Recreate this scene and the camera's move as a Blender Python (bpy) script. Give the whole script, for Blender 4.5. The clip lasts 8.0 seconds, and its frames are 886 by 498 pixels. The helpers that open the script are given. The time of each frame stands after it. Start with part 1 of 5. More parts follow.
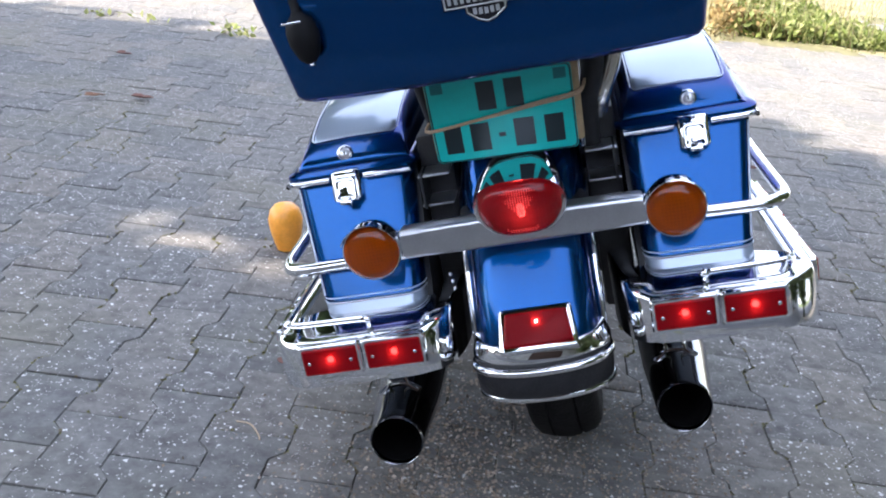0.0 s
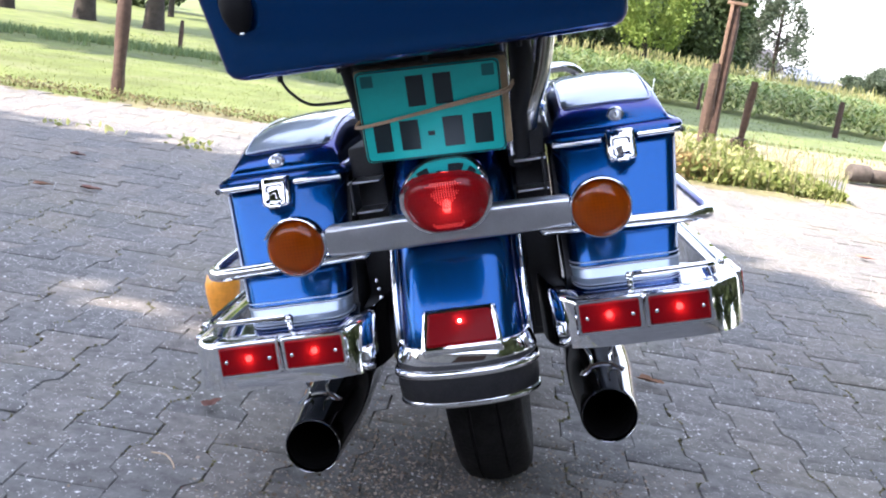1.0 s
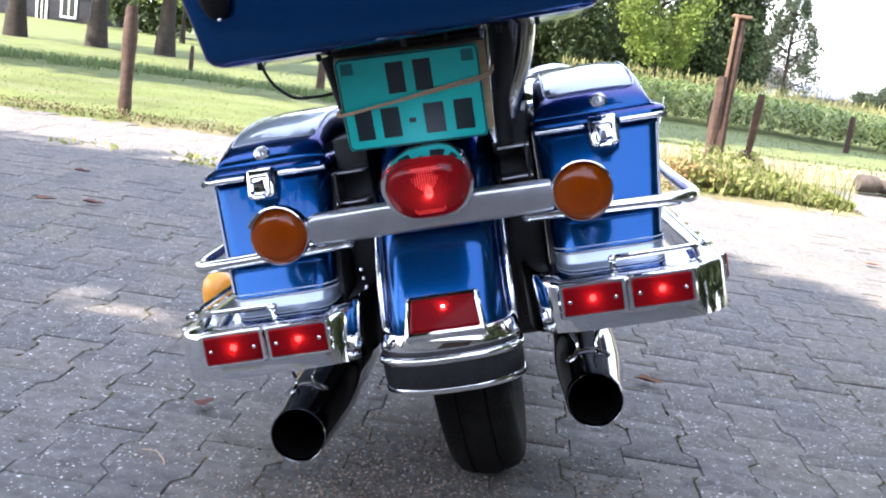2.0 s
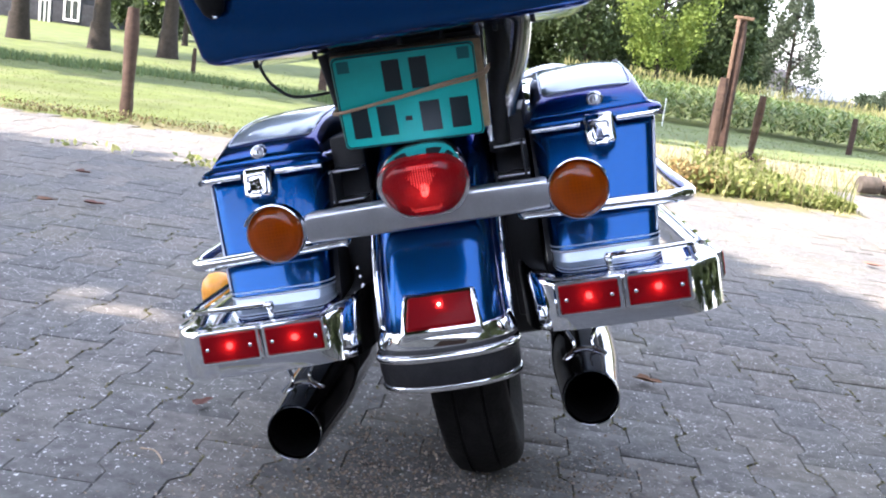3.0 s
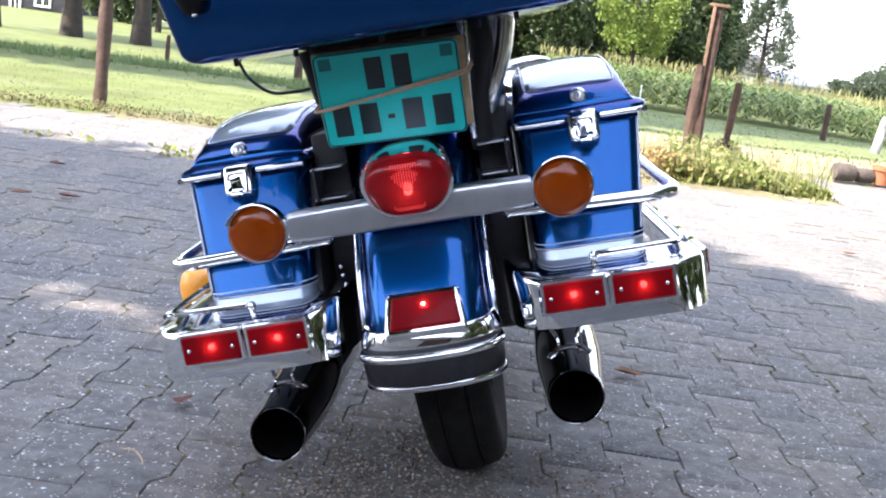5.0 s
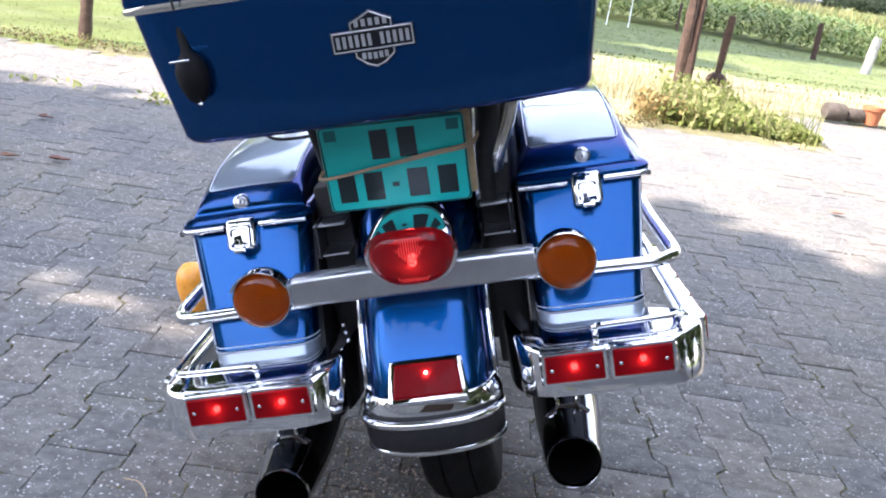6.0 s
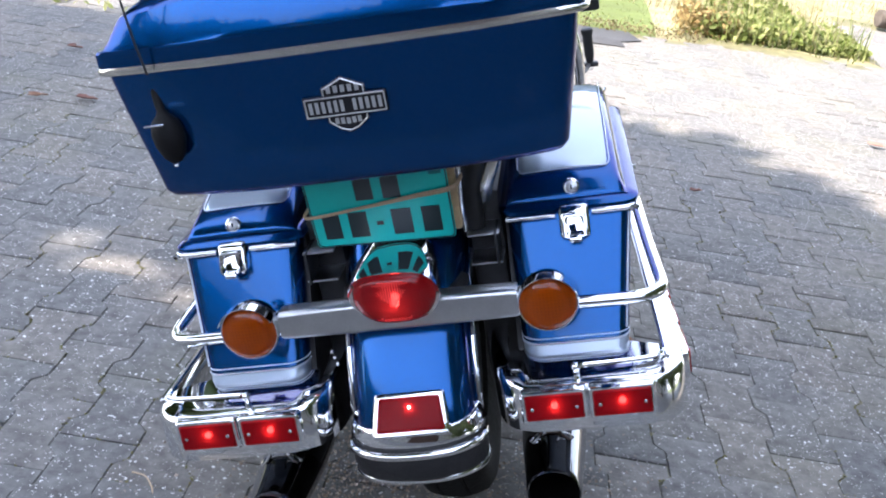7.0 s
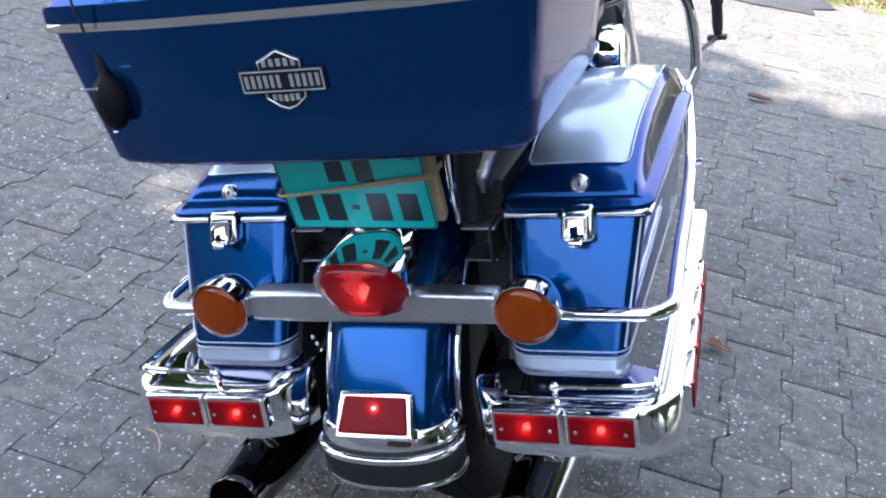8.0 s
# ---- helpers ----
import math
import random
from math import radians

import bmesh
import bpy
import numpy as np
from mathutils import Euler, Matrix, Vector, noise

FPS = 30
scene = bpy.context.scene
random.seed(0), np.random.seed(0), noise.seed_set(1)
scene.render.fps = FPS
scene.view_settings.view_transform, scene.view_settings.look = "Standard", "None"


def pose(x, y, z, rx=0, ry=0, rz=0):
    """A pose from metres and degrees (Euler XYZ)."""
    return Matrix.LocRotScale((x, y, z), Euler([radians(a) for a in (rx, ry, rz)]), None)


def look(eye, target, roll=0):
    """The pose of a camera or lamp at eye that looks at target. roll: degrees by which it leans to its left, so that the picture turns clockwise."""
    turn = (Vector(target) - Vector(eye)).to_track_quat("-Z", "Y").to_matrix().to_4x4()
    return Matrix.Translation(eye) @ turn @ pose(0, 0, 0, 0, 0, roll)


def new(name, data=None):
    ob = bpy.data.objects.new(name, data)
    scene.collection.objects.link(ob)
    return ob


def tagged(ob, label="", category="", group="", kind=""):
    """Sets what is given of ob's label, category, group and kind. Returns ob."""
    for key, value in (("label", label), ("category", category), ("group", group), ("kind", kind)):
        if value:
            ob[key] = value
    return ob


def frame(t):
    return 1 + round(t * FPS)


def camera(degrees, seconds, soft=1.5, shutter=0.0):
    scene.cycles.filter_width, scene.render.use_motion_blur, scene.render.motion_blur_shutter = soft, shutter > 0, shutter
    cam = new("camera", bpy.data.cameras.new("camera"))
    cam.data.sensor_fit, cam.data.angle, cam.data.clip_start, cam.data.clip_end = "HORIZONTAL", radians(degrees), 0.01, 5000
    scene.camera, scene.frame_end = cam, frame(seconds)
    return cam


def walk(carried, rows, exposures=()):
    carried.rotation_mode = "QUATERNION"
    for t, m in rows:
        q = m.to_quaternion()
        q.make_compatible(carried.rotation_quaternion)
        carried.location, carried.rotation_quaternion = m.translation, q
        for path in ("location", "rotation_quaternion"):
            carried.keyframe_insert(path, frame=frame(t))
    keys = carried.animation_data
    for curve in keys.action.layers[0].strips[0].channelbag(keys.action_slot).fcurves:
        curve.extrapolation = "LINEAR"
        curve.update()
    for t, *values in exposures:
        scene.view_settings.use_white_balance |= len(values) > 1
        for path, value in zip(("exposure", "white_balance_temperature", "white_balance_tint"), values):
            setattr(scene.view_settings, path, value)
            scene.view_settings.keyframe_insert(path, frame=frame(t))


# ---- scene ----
cam = camera(44.7, 8.0, 2.0)
PATH = [
    (0, (0.166, 0.181, 1.083), (-0.003, 2.042, 0.371), 6.1),
    (0.5, (0.231, 0.168, 1.03), (0.078, 2.071, 0.435), 7.8),
    (0.6, (0.227, 0.147, 1.019), (0.087, 2.061, 0.455), 8.5),
    (1, (0.248, 0.13, 0.849), (0.112, 2.083, 0.439), 8.4),
    (1.5, (0.281, 0.126, 0.804), (0.124, 2.084, 0.43), 7.7),
    (3, (0.311, 0.124, 0.798), (0.139, 2.082, 0.429), 7.4),
    (3.5, (0.308, 0.126, 0.794), (0.145, 2.084, 0.424), 7.5),
    (4, (0.307, 0.128, 0.79), (0.153, 2.087, 0.419), 7.6),
    (5.3, (0.285, 0.14, 0.839), (0.174, 2.094, 0.429), 7.6),
    (5.5, (0.269, 0.141, 0.892), (0.17, 2.089, 0.451), 8.2),
    (6, (0.236, 0.178, 1.04), (0.163, 2.1, 0.49), 8.4),
    (6.5, (0.215, 0.204, 1.173), (0.155, 2.092, 0.516), 8.5),
    (7, (0.293, 0.252, 1.271), (0.167, 2.095, 0.506), 8.4),
    (7.5, (0.443, 0.348, 1.281), (0.151, 2.147, 0.459), 8.8),
    (8, (0.558, 0.475, 1.311), (0.096, 2.2, 0.41), 9.1),
]
# the camera's own exposure and white balance drift a little on the way
GAIN = [(0, 2.63, 6200, 14.0), (1.0, 2.73, 6230, 17.5), (5.5, 2.73, 6230, 17.5), (7.0, 2.70, 6150, 14.5), (8.0, 2.67, 6000, 13.5)]
walk(cam, [(t, look(eye, target, roll)) for t, eye, target, roll in PATH], GAIN)

# ---- light ----
SUN_TO = Vector((-0.80, -0.45, 1.05)).normalized()   # towards the sun
sun_data = bpy.data.lights.new("sun", "SUN")
sun_data.energy, sun_data.angle, sun_data.color = 2.85, radians(0.6), (1.0, 0.885, 0.74)
sun = new("sun", sun_data)
sun.matrix_world = look(SUN_TO * 40, (0, 0, 0))
world = bpy.data.worlds.new("world")
scene.world = world
world.use_nodes = True
wn = world.node_tree.nodes
sky = wn.new("ShaderNodeTexSky")
sky.sky_type, sky.sun_disc = "NISHITA", False
sky.sun_elevation = math.asin(SUN_TO.z)
sky.sun_rotation = math.atan2(SUN_TO.x, SUN_TO.y)
sky.dust_density, sky.air_density, sky.ozone_density = 1.0, 1.3, 1.0
wn["Background"].inputs["Strength"].default_value = 0.15
haze = wn.new("ShaderNodeHueSaturation")
haze.inputs["Saturation"].default_value = 0.7
world.node_tree.links.new(sky.outputs[0], haze.inputs["Color"])
# thin white haze evens the sky out
veil = wn.new("ShaderNodeMixRGB")
veil.inputs["Fac"].default_value, veil.inputs["Color2"].default_value = 0.55, (2.95, 3.22, 3.8, 1)
world.node_tree.links.new(haze.outputs[0], veil.inputs["Color1"])
world.node_tree.links.new(veil.outputs[0], wn["Background"].inputs["Color"])


# ---- materials ----
def material(name, base, rough=0.5, metal=0.0, coat=0.0, var=0.0, scale=20.0, bump=0.0, bump_scale=60.0, spec=0.5, second=None, fine=0.0):
    """A principled material with variation at two scales, and relief."""
    m = bpy.data.materials.new(name)
    m.use_nodes = True
    nt = m.node_tree
    n, li = nt.nodes, nt.links
    p = n["Principled BSDF"]
    p.inputs["Roughness"].default_value, p.inputs["Metallic"].default_value = rough, metal
    p.inputs["Coat Weight"].default_value, p.inputs["Coat Roughness"].default_value = coat, 0.03
    p.inputs["Specular IOR Level"].default_value = spec
    p.inputs["Base Color"].default_value = (*base, 1)
    tc = n.new("ShaderNodeTexCoord")
    if var > 0:
        a, b = n.new("ShaderNodeTexNoise"), n.new("ShaderNodeTexNoise")
        a.inputs["Scale"].default_value, b.inputs["Scale"].default_value = scale, scale * 9
        a.inputs["Detail"].default_value = b.inputs["Detail"].default_value = 4
        add = n.new("ShaderNodeMath")
        add.operation = "ADD"
        li.new(tc.outputs["Object"], a.inputs["Vector"])
        li.new(tc.outputs["Object"], b.inputs["Vector"])
        li.new(a.outputs["Fac"], add.inputs[0])
        li.new(b.outputs["Fac"], add.inputs[1])
        ramp = n.new("ShaderNodeMapRange")
        ramp.inputs["From Min"].default_value, ramp.inputs["From Max"].default_value = 0.7, 1.3
        li.new(add.outputs[0], ramp.inputs["Value"])
        mix = n.new("ShaderNodeMixRGB")
        lo = [max(c * (1 - var), 0) for c in base]
        mix.inputs["Color1"].default_value = (*lo, 1)
        mix.inputs["Color2"].default_value = (*(second or [min(c * (1 + var), 1) for c in base]), 1)
        li.new(ramp.outputs[0], mix.inputs["Fac"])
        li.new(mix.outputs[0], p.inputs["Base Color"])
        if fine > 0:
            mr = n.new("ShaderNodeMapRange")
            mr.inputs["To Min"].default_value, mr.inputs["To Max"].default_value = max(rough - fine, 0.02), rough + fine
            li.new(a.outputs["Fac"], mr.inputs["Value"])
            li.new(mr.outputs[0], p.inputs["Roughness"])
    if bump > 0:
        t = n.new("ShaderNodeTexNoise")
        t.inputs["Scale"].default_value, t.inputs["Detail"].default_value = bump_scale, 5
        li.new(tc.outputs["Object"], t.inputs["Vector"])
        bp = n.new("ShaderNodeBump")
        bp.inputs["Strength"].default_value, bp.inputs["Distance"].default_value = bump, 0.01
        li.new(t.outputs["Fac"], bp.inputs["Height"])
        li.new(bp.outputs[0], p.inputs["Normal"])
    return m


def clear_coated(name, base, edge, rough, metal, gloss=1.38, coat=1.0):
    """Metallic paint under a glossy clear coat: fine flakes, a hint of orange peel, faint dust."""
    m = material(name, base, rough, metal, coat, 0.07, 900, fine=0.05)
    n, li = m.node_tree.nodes, m.node_tree.links
    p = n["Principled BSDF"]
    p.inputs["Specular Tint"].default_value = (*edge, 1)
    p.inputs["Specular IOR Level"].default_value, p.inputs["Coat IOR"].default_value = 0.3, gloss
    tc = n.new("ShaderNodeTexCoord")
    peel = n.new("ShaderNodeTexNoise")
    peel.inputs["Scale"].default_value, peel.inputs["Detail"].default_value = 45, 2
    li.new(tc.outputs["Object"], peel.inputs["Vector"])
    bp = n.new("ShaderNodeBump")
    bp.inputs["Strength"].default_value, bp.inputs["Distance"].default_value = 0.05, 0.002
    li.new(peel.outputs["Fac"], bp.inputs["Height"])
    li.new(bp.outputs[0], p.inputs["Coat Normal"])
    dust = n.new("ShaderNodeTexNoise")
    dust.inputs["Scale"].default_value, dust.inputs["Detail"].default_value = 14, 6
    li.new(tc.outputs["Object"], dust.inputs["Vector"])
    mr = n.new("ShaderNodeMapRange")
    mr.inputs["From Min"].default_value, mr.inputs["From Max"].default_value = 0.4, 0.75
    mr.inputs["To Min"].default_value, mr.inputs["To Max"].default_value = 0.012, 0.05
    li.new(dust.outputs["Fac"], mr.inputs["Value"])
    li.new(mr.outputs[0], p.inputs["Coat Roughness"])
    return m


BLUE = clear_coated("blue_paint", (0.002, 0.0535, 0.188), (0.01, 0.115, 0.36), 0.2, 0.82, 1.35, 0.7)
SILVER = clear_coated("silver_paint", (0.37, 0.43, 0.52), (0.22, 0.26, 0.33), 0.3, 0.6)
PIN = material("pinstripe", (0.6, 0.66, 0.75), 0.4, 0.0, 0.5)
CHROME = material("chrome", (0.80, 0.81, 0.83), 0.045, 1.0, 0, 0.03, 25, fine=0.03)
ALU = material("brushed_aluminium", (0.55, 0.56, 0.58), 0.34, 1.0, 0, 0.06, 40, fine=0.08)
# chrome whose base colour carries the dark underside it would mirror
DARKENED_CHROME = material("darkened_chrome", (0.22, 0.22, 0.235), 0.035, 1.0, 0, 0.1, 30, fine=0.015)
SOOT_AND_SLOT = material("soot_and_slot_black", (0.004, 0.004, 0.004), 0.95, 0, 0, 0.3, 60, 0.3, spec=0.02)
RUBBER = material("black_rubber", (0.018, 0.018, 0.02), 0.5, 0, 0, 0.3, 60, 0.15, 180, spec=0.25)
TYRE = material("tyre_rubber", (0.015, 0.0145, 0.0145), 0.85, 0, 0, 0.35, 40, 0.3, 120, spec=0.12)
BLACK = material("black_metal", (0.022, 0.022, 0.024), 0.55, 0, 0.0, 0.3, 40, spec=0.4)
CREAM = material("cream_trim", (0.68, 0.66, 0.6), 0.2, 0.9, 0.2, 0.06, 60)
TEAL = material("plate_teal", (0.0, 0.54, 0.5), 0.42, 0, 0.1, 0.06, 50)
PLATE_INK = material("plate_ink", (0.008, 0.02, 0.025), 0.4)
TAN = material("tan_board", (0.5, 0.36, 0.2), 0.6, 0, 0, 0.2, 60)
BAND = material("tan_elastic", (0.48, 0.34, 0.22), 0.7, 0, 0, 0.15, 200)
BADGE_DARK = material("badge_dark", (0.012, 0.012, 0.016), 0.3, 0.3)
BADGE_LIGHT = material("badge_silver", (0.62, 0.63, 0.64), 0.3, 0.7)
SEATMAT = material("black_vinyl", (0.015, 0.015, 0.016), 0.5, 0, 0, 0.2, 40, 0.2, 90)
ORANGE = material("orange_plastic", (0.9, 0.36, 0.04), 0.35, 0, 0.2, 0.12, 14)


def lens(name, colour, solid=0.5, cells=0.18, milky=0.25, rough=0.33, spec=0.12, coat=0.05):
    """Coloured lamp plastic: part clear, part scattering, glossy on top."""
    m = bpy.data.materials.new(name)
    m.use_nodes = True
    n, li = m.node_tree.nodes, m.node_tree.links
    p = n["Principled BSDF"]
    p.inputs["Base Color"].default_value = (*colour, 1)
    p.inputs["Roughness"].default_value = rough
    p.inputs["Specular IOR Level"].default_value = spec
    p.inputs["Coat Weight"].default_value = coat
    tr = n.new("ShaderNodeBsdfTransparent")
    tr.inputs["Color"].default_value = (*[min(1, c * 2.2 + 0.05) for c in colour], 1)
    mix = n.new("ShaderNodeMixShader")
    vo = n.new("ShaderNodeTexVoronoi")
    vo.inputs["Scale"].default_value = 190
    vo.inputs["Randomness"].default_value = 0.15
    tc = n.new("ShaderNodeTexCoord")
    li.new(tc.outputs["Object"], vo.inputs["Vector"])
    mr = n.new("ShaderNodeMapRange")
    mr.inputs["From Max"].default_value = 0.7
    mr.inputs["To Min"].default_value, mr.inputs["To Max"].default_value = solid - cells, solid + cells
    li.new(vo.outputs["Distance"], mr.inputs["Value"])
    li.new(mr.outputs[0], mix.inputs["Fac"])
    tl = n.new("ShaderNodeBsdfTranslucent")
    tl.inputs["Color"].default_value = (*[min(1, c * 1.8 + 0.015) for c in colour], 1)
    mix2 = n.new("ShaderNodeMixShader")
    mix2.inputs["Fac"].default_value = milky
    mk = n.new("ShaderNodeMapRange")
    mk.inputs["From Max"].default_value = 0.7
    mk.inputs["To Min"].default_value, mk.inputs["To Max"].default_value = milky * 1.5, milky * 0.4
    li.new(vo.outputs["Distance"], mk.inputs["Value"])
    li.new(mk.outputs[0], mix2.inputs["Fac"])
    li.new(p.outputs[0], mix2.inputs[1])
    li.new(tl.outputs[0], mix2.inputs[2])
    li.new(tr.outputs[0], mix.inputs[1])
    li.new(mix2.outputs[0], mix.inputs[2])
    li.new(mix.outputs[0], n["Material Output"].inputs["Surface"])
    return m


def glow(name, colour, power):
    m = bpy.data.materials.new(name)
    m.use_nodes = True
    n = m.node_tree.nodes
    e = n.new("ShaderNodeEmission")
    e.inputs["Color"].default_value, e.inputs["Strength"].default_value = (*colour, 1), power
    m.node_tree.links.new(e.outputs[0], n["Material Output"].inputs["Surface"])
    return m


RED_LENS = lens("red_lens", (0.22, 0.003, 0.007), 0.8, 0.07)
TAIL_LENS = lens("tail_red_lens", (0.17, 0.003, 0.007), 0.80, 0.08, 0.3, 0.12, 0.25, 0.3)
PRISM = material("lit_prism", (0.5, 0.012, 0.016), 0.3)
PRISM.node_tree.nodes["Principled BSDF"].inputs["Emission Color"].default_value = (1.0, 0.07, 0.06, 1)
PRISM.node_tree.nodes["Principled BSDF"].inputs["Emission Strength"].default_value = 0.1
AMBER_LENS = lens("amber_lens", (0.34, 0.062, 0.001), 0.62, 0.14, 0.2, 0.06, 0.4, 0.5)
BULB = glow("lit_bulb", (1.0, 0.36, 0.24), 10)
AMBER_BACK = material("lamp_reflector_amber", (0.55, 0.15, 0.01), 0.4, 0.2)


def varied(name, colours, rough=0.8, bump=0.0, bump_scale=80, by_island=False, scale=30.0, specks=0.0, speck_scale=140.0, trans=0.0, moss=0.0):
    """Colour drawn per piece (object or island) from a ramp, with grain, and light specks where asked."""
    m = bpy.data.materials.new(name)
    m.use_nodes = True
    n, li = m.node_tree.nodes, m.node_tree.links
    p = n["Principled BSDF"]
    p.inputs["Roughness"].default_value = rough
    p.inputs["Specular IOR Level"].default_value = 0.3
    geo = n.new("ShaderNodeNewGeometry")
    if by_island:
        rnd = geo.outputs["Random Per Island"]
    else:
        rnd = n.new("ShaderNodeObjectInfo").outputs["Random"]
    ramp = n.new("ShaderNodeValToRGB")
    el = ramp.color_ramp.elements
    while len(el) < len(colours):
        el.new(0.5)
    for i, c in enumerate(colours):
        el[i].position, el[i].color = i / (len(colours) - 1), (*c, 1)
    li.new(rnd, ramp.inputs["Fac"])
    no = n.new("ShaderNodeTexNoise")
    no.inputs["Scale"].default_value, no.inputs["Detail"].default_value, no.inputs["Roughness"].default_value = scale, 6, 0.7
    li.new(geo.outputs["Position"], no.inputs["Vector"])
    mr = n.new("ShaderNodeMapRange")
    mr.inputs["From Min"].default_value, mr.inputs["From Max"].default_value = 0.3, 0.7
    mr.inputs["To Min"].default_value, mr.inputs["To Max"].default_value = 0.6, 1.38
    li.new(no.outputs["Fac"], mr.inputs["Value"])
    mul = n.new("ShaderNodeMixRGB")
    mul.blend_type, mul.inputs["Fac"].default_value = "MULTIPLY", 1
    li.new(ramp.outputs[0], mul.inputs["Color1"])
    li.new(mr.outputs[0], mul.inputs["Color2"])
    out = mul.outputs[0]
    if moss > 0:
        mo = n.new("ShaderNodeTexNoise")
        mo.inputs["Scale"].default_value, mo.inputs["Detail"].default_value = 1.7, 6
        li.new(geo.outputs["Position"], mo.inputs["Vector"])
        mm = n.new("ShaderNodeMapRange")
        mm.inputs["From Min"].default_value, mm.inputs["From Max"].default_value = 0.5, 0.75
        mm.inputs["To Max"].default_value = moss
        li.new(mo.outputs["Fac"], mm.inputs["Value"])
        mx = n.new("ShaderNodeMixRGB")
        mx.inputs["Color2"].default_value = (0.155, 0.148, 0.10, 1)
        li.new(mm.outputs[0], mx.inputs["Fac"])
        li.new(out, mx.inputs["Color1"])
        out = mx.outputs[0]
    if specks > 0:
        wob = n.new("ShaderNodeTexNoise")
        wob.inputs["Scale"].default_value, wob.inputs["Detail"].default_value = 160, 3
        li.new(geo.outputs["Position"], wob.inputs["Vector"])
        vs = n.new("ShaderNodeVectorMath")
        vs.operation = "MULTIPLY_ADD"
        vs.inputs[1].default_value = (0.014, 0.014, 0.014)
        li.new(wob.outputs["Color"], vs.inputs[0])
        li.new(geo.outputs["Position"], vs.inputs[2])
        # crumbs lie thicker in some patches than in others
        pa = n.new("ShaderNodeTexNoise")
        pa.inputs["Scale"].default_value, pa.inputs["Detail"].default_value = 5, 3
        li.new(geo.outputs["Position"], pa.inputs["Vector"])
        pm = n.new("ShaderNodeMapRange")
        pm.inputs["From Min"].default_value, pm.inputs["From Max"].default_value = 0.32, 0.68
        pm.inputs["To Min"].default_value, pm.inputs["To Max"].default_value = 0.16, -0.10
        li.new(pa.outputs["Fac"], pm.inputs["Value"])
        for sc, lim, reach, pale in ((speck_scale * 1.7, specks * 1.15, 0.66, 0.5), (speck_scale, specks * 1.1, 0.75, 0.62), (speck_scale * 0.45, specks * 0.66, 0.82, 0.66)):
            vo = n.new("ShaderNodeTexVoronoi")
            vo.inputs["Scale"].default_value = sc
            li.new(vs.outputs[0], vo.inputs["Vector"])
            near = n.new("ShaderNodeMapRange")
            near.inputs["From Min"].default_value, near.inputs["From Max"].default_value = lim, lim * 0.6
            li.new(vo.outputs["Distance"], near.inputs["Value"])
            sep = n.new("ShaderNodeSeparateColor")
            li.new(vo.outputs["Color"], sep.inputs[0])
            some = n.new("ShaderNodeMath")
            some.operation = "GREATER_THAN"
            lift = n.new("ShaderNodeMath")
            lift.operation, lift.inputs[1].default_value = "ADD", reach
            li.new(pm.outputs[0], lift.inputs[0])
            li.new(lift.outputs[0], some.inputs[1])
            li.new(sep.outputs[0], some.inputs[0])
            both = n.new("ShaderNodeMath")
            both.operation = "MULTIPLY"
            li.new(near.outputs[0], both.inputs[0])
            li.new(some.outputs[0], both.inputs[1])
            mx = n.new("ShaderNodeMixRGB")
            mx.inputs["Color2"].default_value = (pale, pale * 0.985, pale * 0.94, 1)
            li.new(both.outputs[0], mx.inputs["Fac"])
            li.new(out, mx.inputs["Color1"])
            out = mx.outputs[0]
    li.new(out, p.inputs["Base Color"])
    if bump > 0:
        t = n.new("ShaderNodeTexNoise")
        t.inputs["Scale"].default_value, t.inputs["Detail"].default_value = bump_scale, 6
        li.new(geo.outputs["Position"], t.inputs["Vector"])
        bp = n.new("ShaderNodeBump")
        bp.inputs["Strength"].default_value, bp.inputs["Distance"].default_value = bump, 0.006
        li.new(t.outputs["Fac"], bp.inputs["Height"])
        li.new(bp.outputs[0], p.inputs["Normal"])
    if trans > 0:
        tl = n.new("ShaderNodeBsdfTranslucent")
        li.new(out, tl.inputs["Color"])
        ms = n.new("ShaderNodeMixShader")
        ms.inputs["Fac"].default_value = trans
        li.new(p.outputs[0], ms.inputs[1])
        li.new(tl.outputs[0], ms.inputs[2])
        li.new(ms.outputs[0], n["Material Output"].inputs["Surface"])
    return m


GREYS = [(0.121, 0.119, 0.115), (0.135, 0.131, 0.124), (0.154, 0.144, 0.131), (0.162, 0.149, 0.133), (0.131, 0.129, 0.125)]
PAVER = varied("concrete_paver", GREYS, 0.85, 0.6, 75, False, 26, 0.25, 78, moss=0.5)
PAVER_FAR = varied("concrete_paver_rest", GREYS, 0.85, 0.6, 75, True, 26, 0.25, 78, moss=0.5)
JOINT = varied("sand_and_moss_joint", [(0.15, 0.128, 0.085), (0.14, 0.138, 0.065)], 0.95, 0.6, 90, False, 9)
# unseen darker ground behind, added so the top case mirrors something dark
UNSEEN_YARD = varied("unseen_yard_ground", [(0.08, 0.08, 0.082), (0.092, 0.09, 0.088)], 0.85, 0.5, 120, False, 8)
DRYGROUND = varied("dry_trodden_grass", [(0.21, 0.19, 0.1), (0.24, 0.215, 0.12)], 0.95, 0.6, 25, False, 3)
LITTER = varied("leaf_litter", [(0.10, 0.08, 0.045), (0.15, 0.12, 0.06), (0.2, 0.165, 0.09)], 0.8, by_island=True, trans=0.15)
MOSS = varied("joint_moss", [(0.12, 0.115, 0.045), (0.16, 0.15, 0.06), (0.14, 0.115, 0.07)], 0.9, by_island=True)
GRASS = varied("meadow_grass", [(0.082, 0.115, 0.028), (0.108, 0.132, 0.038)], 0.9, 0.8, 18, False, 1.1, moss=0.45)
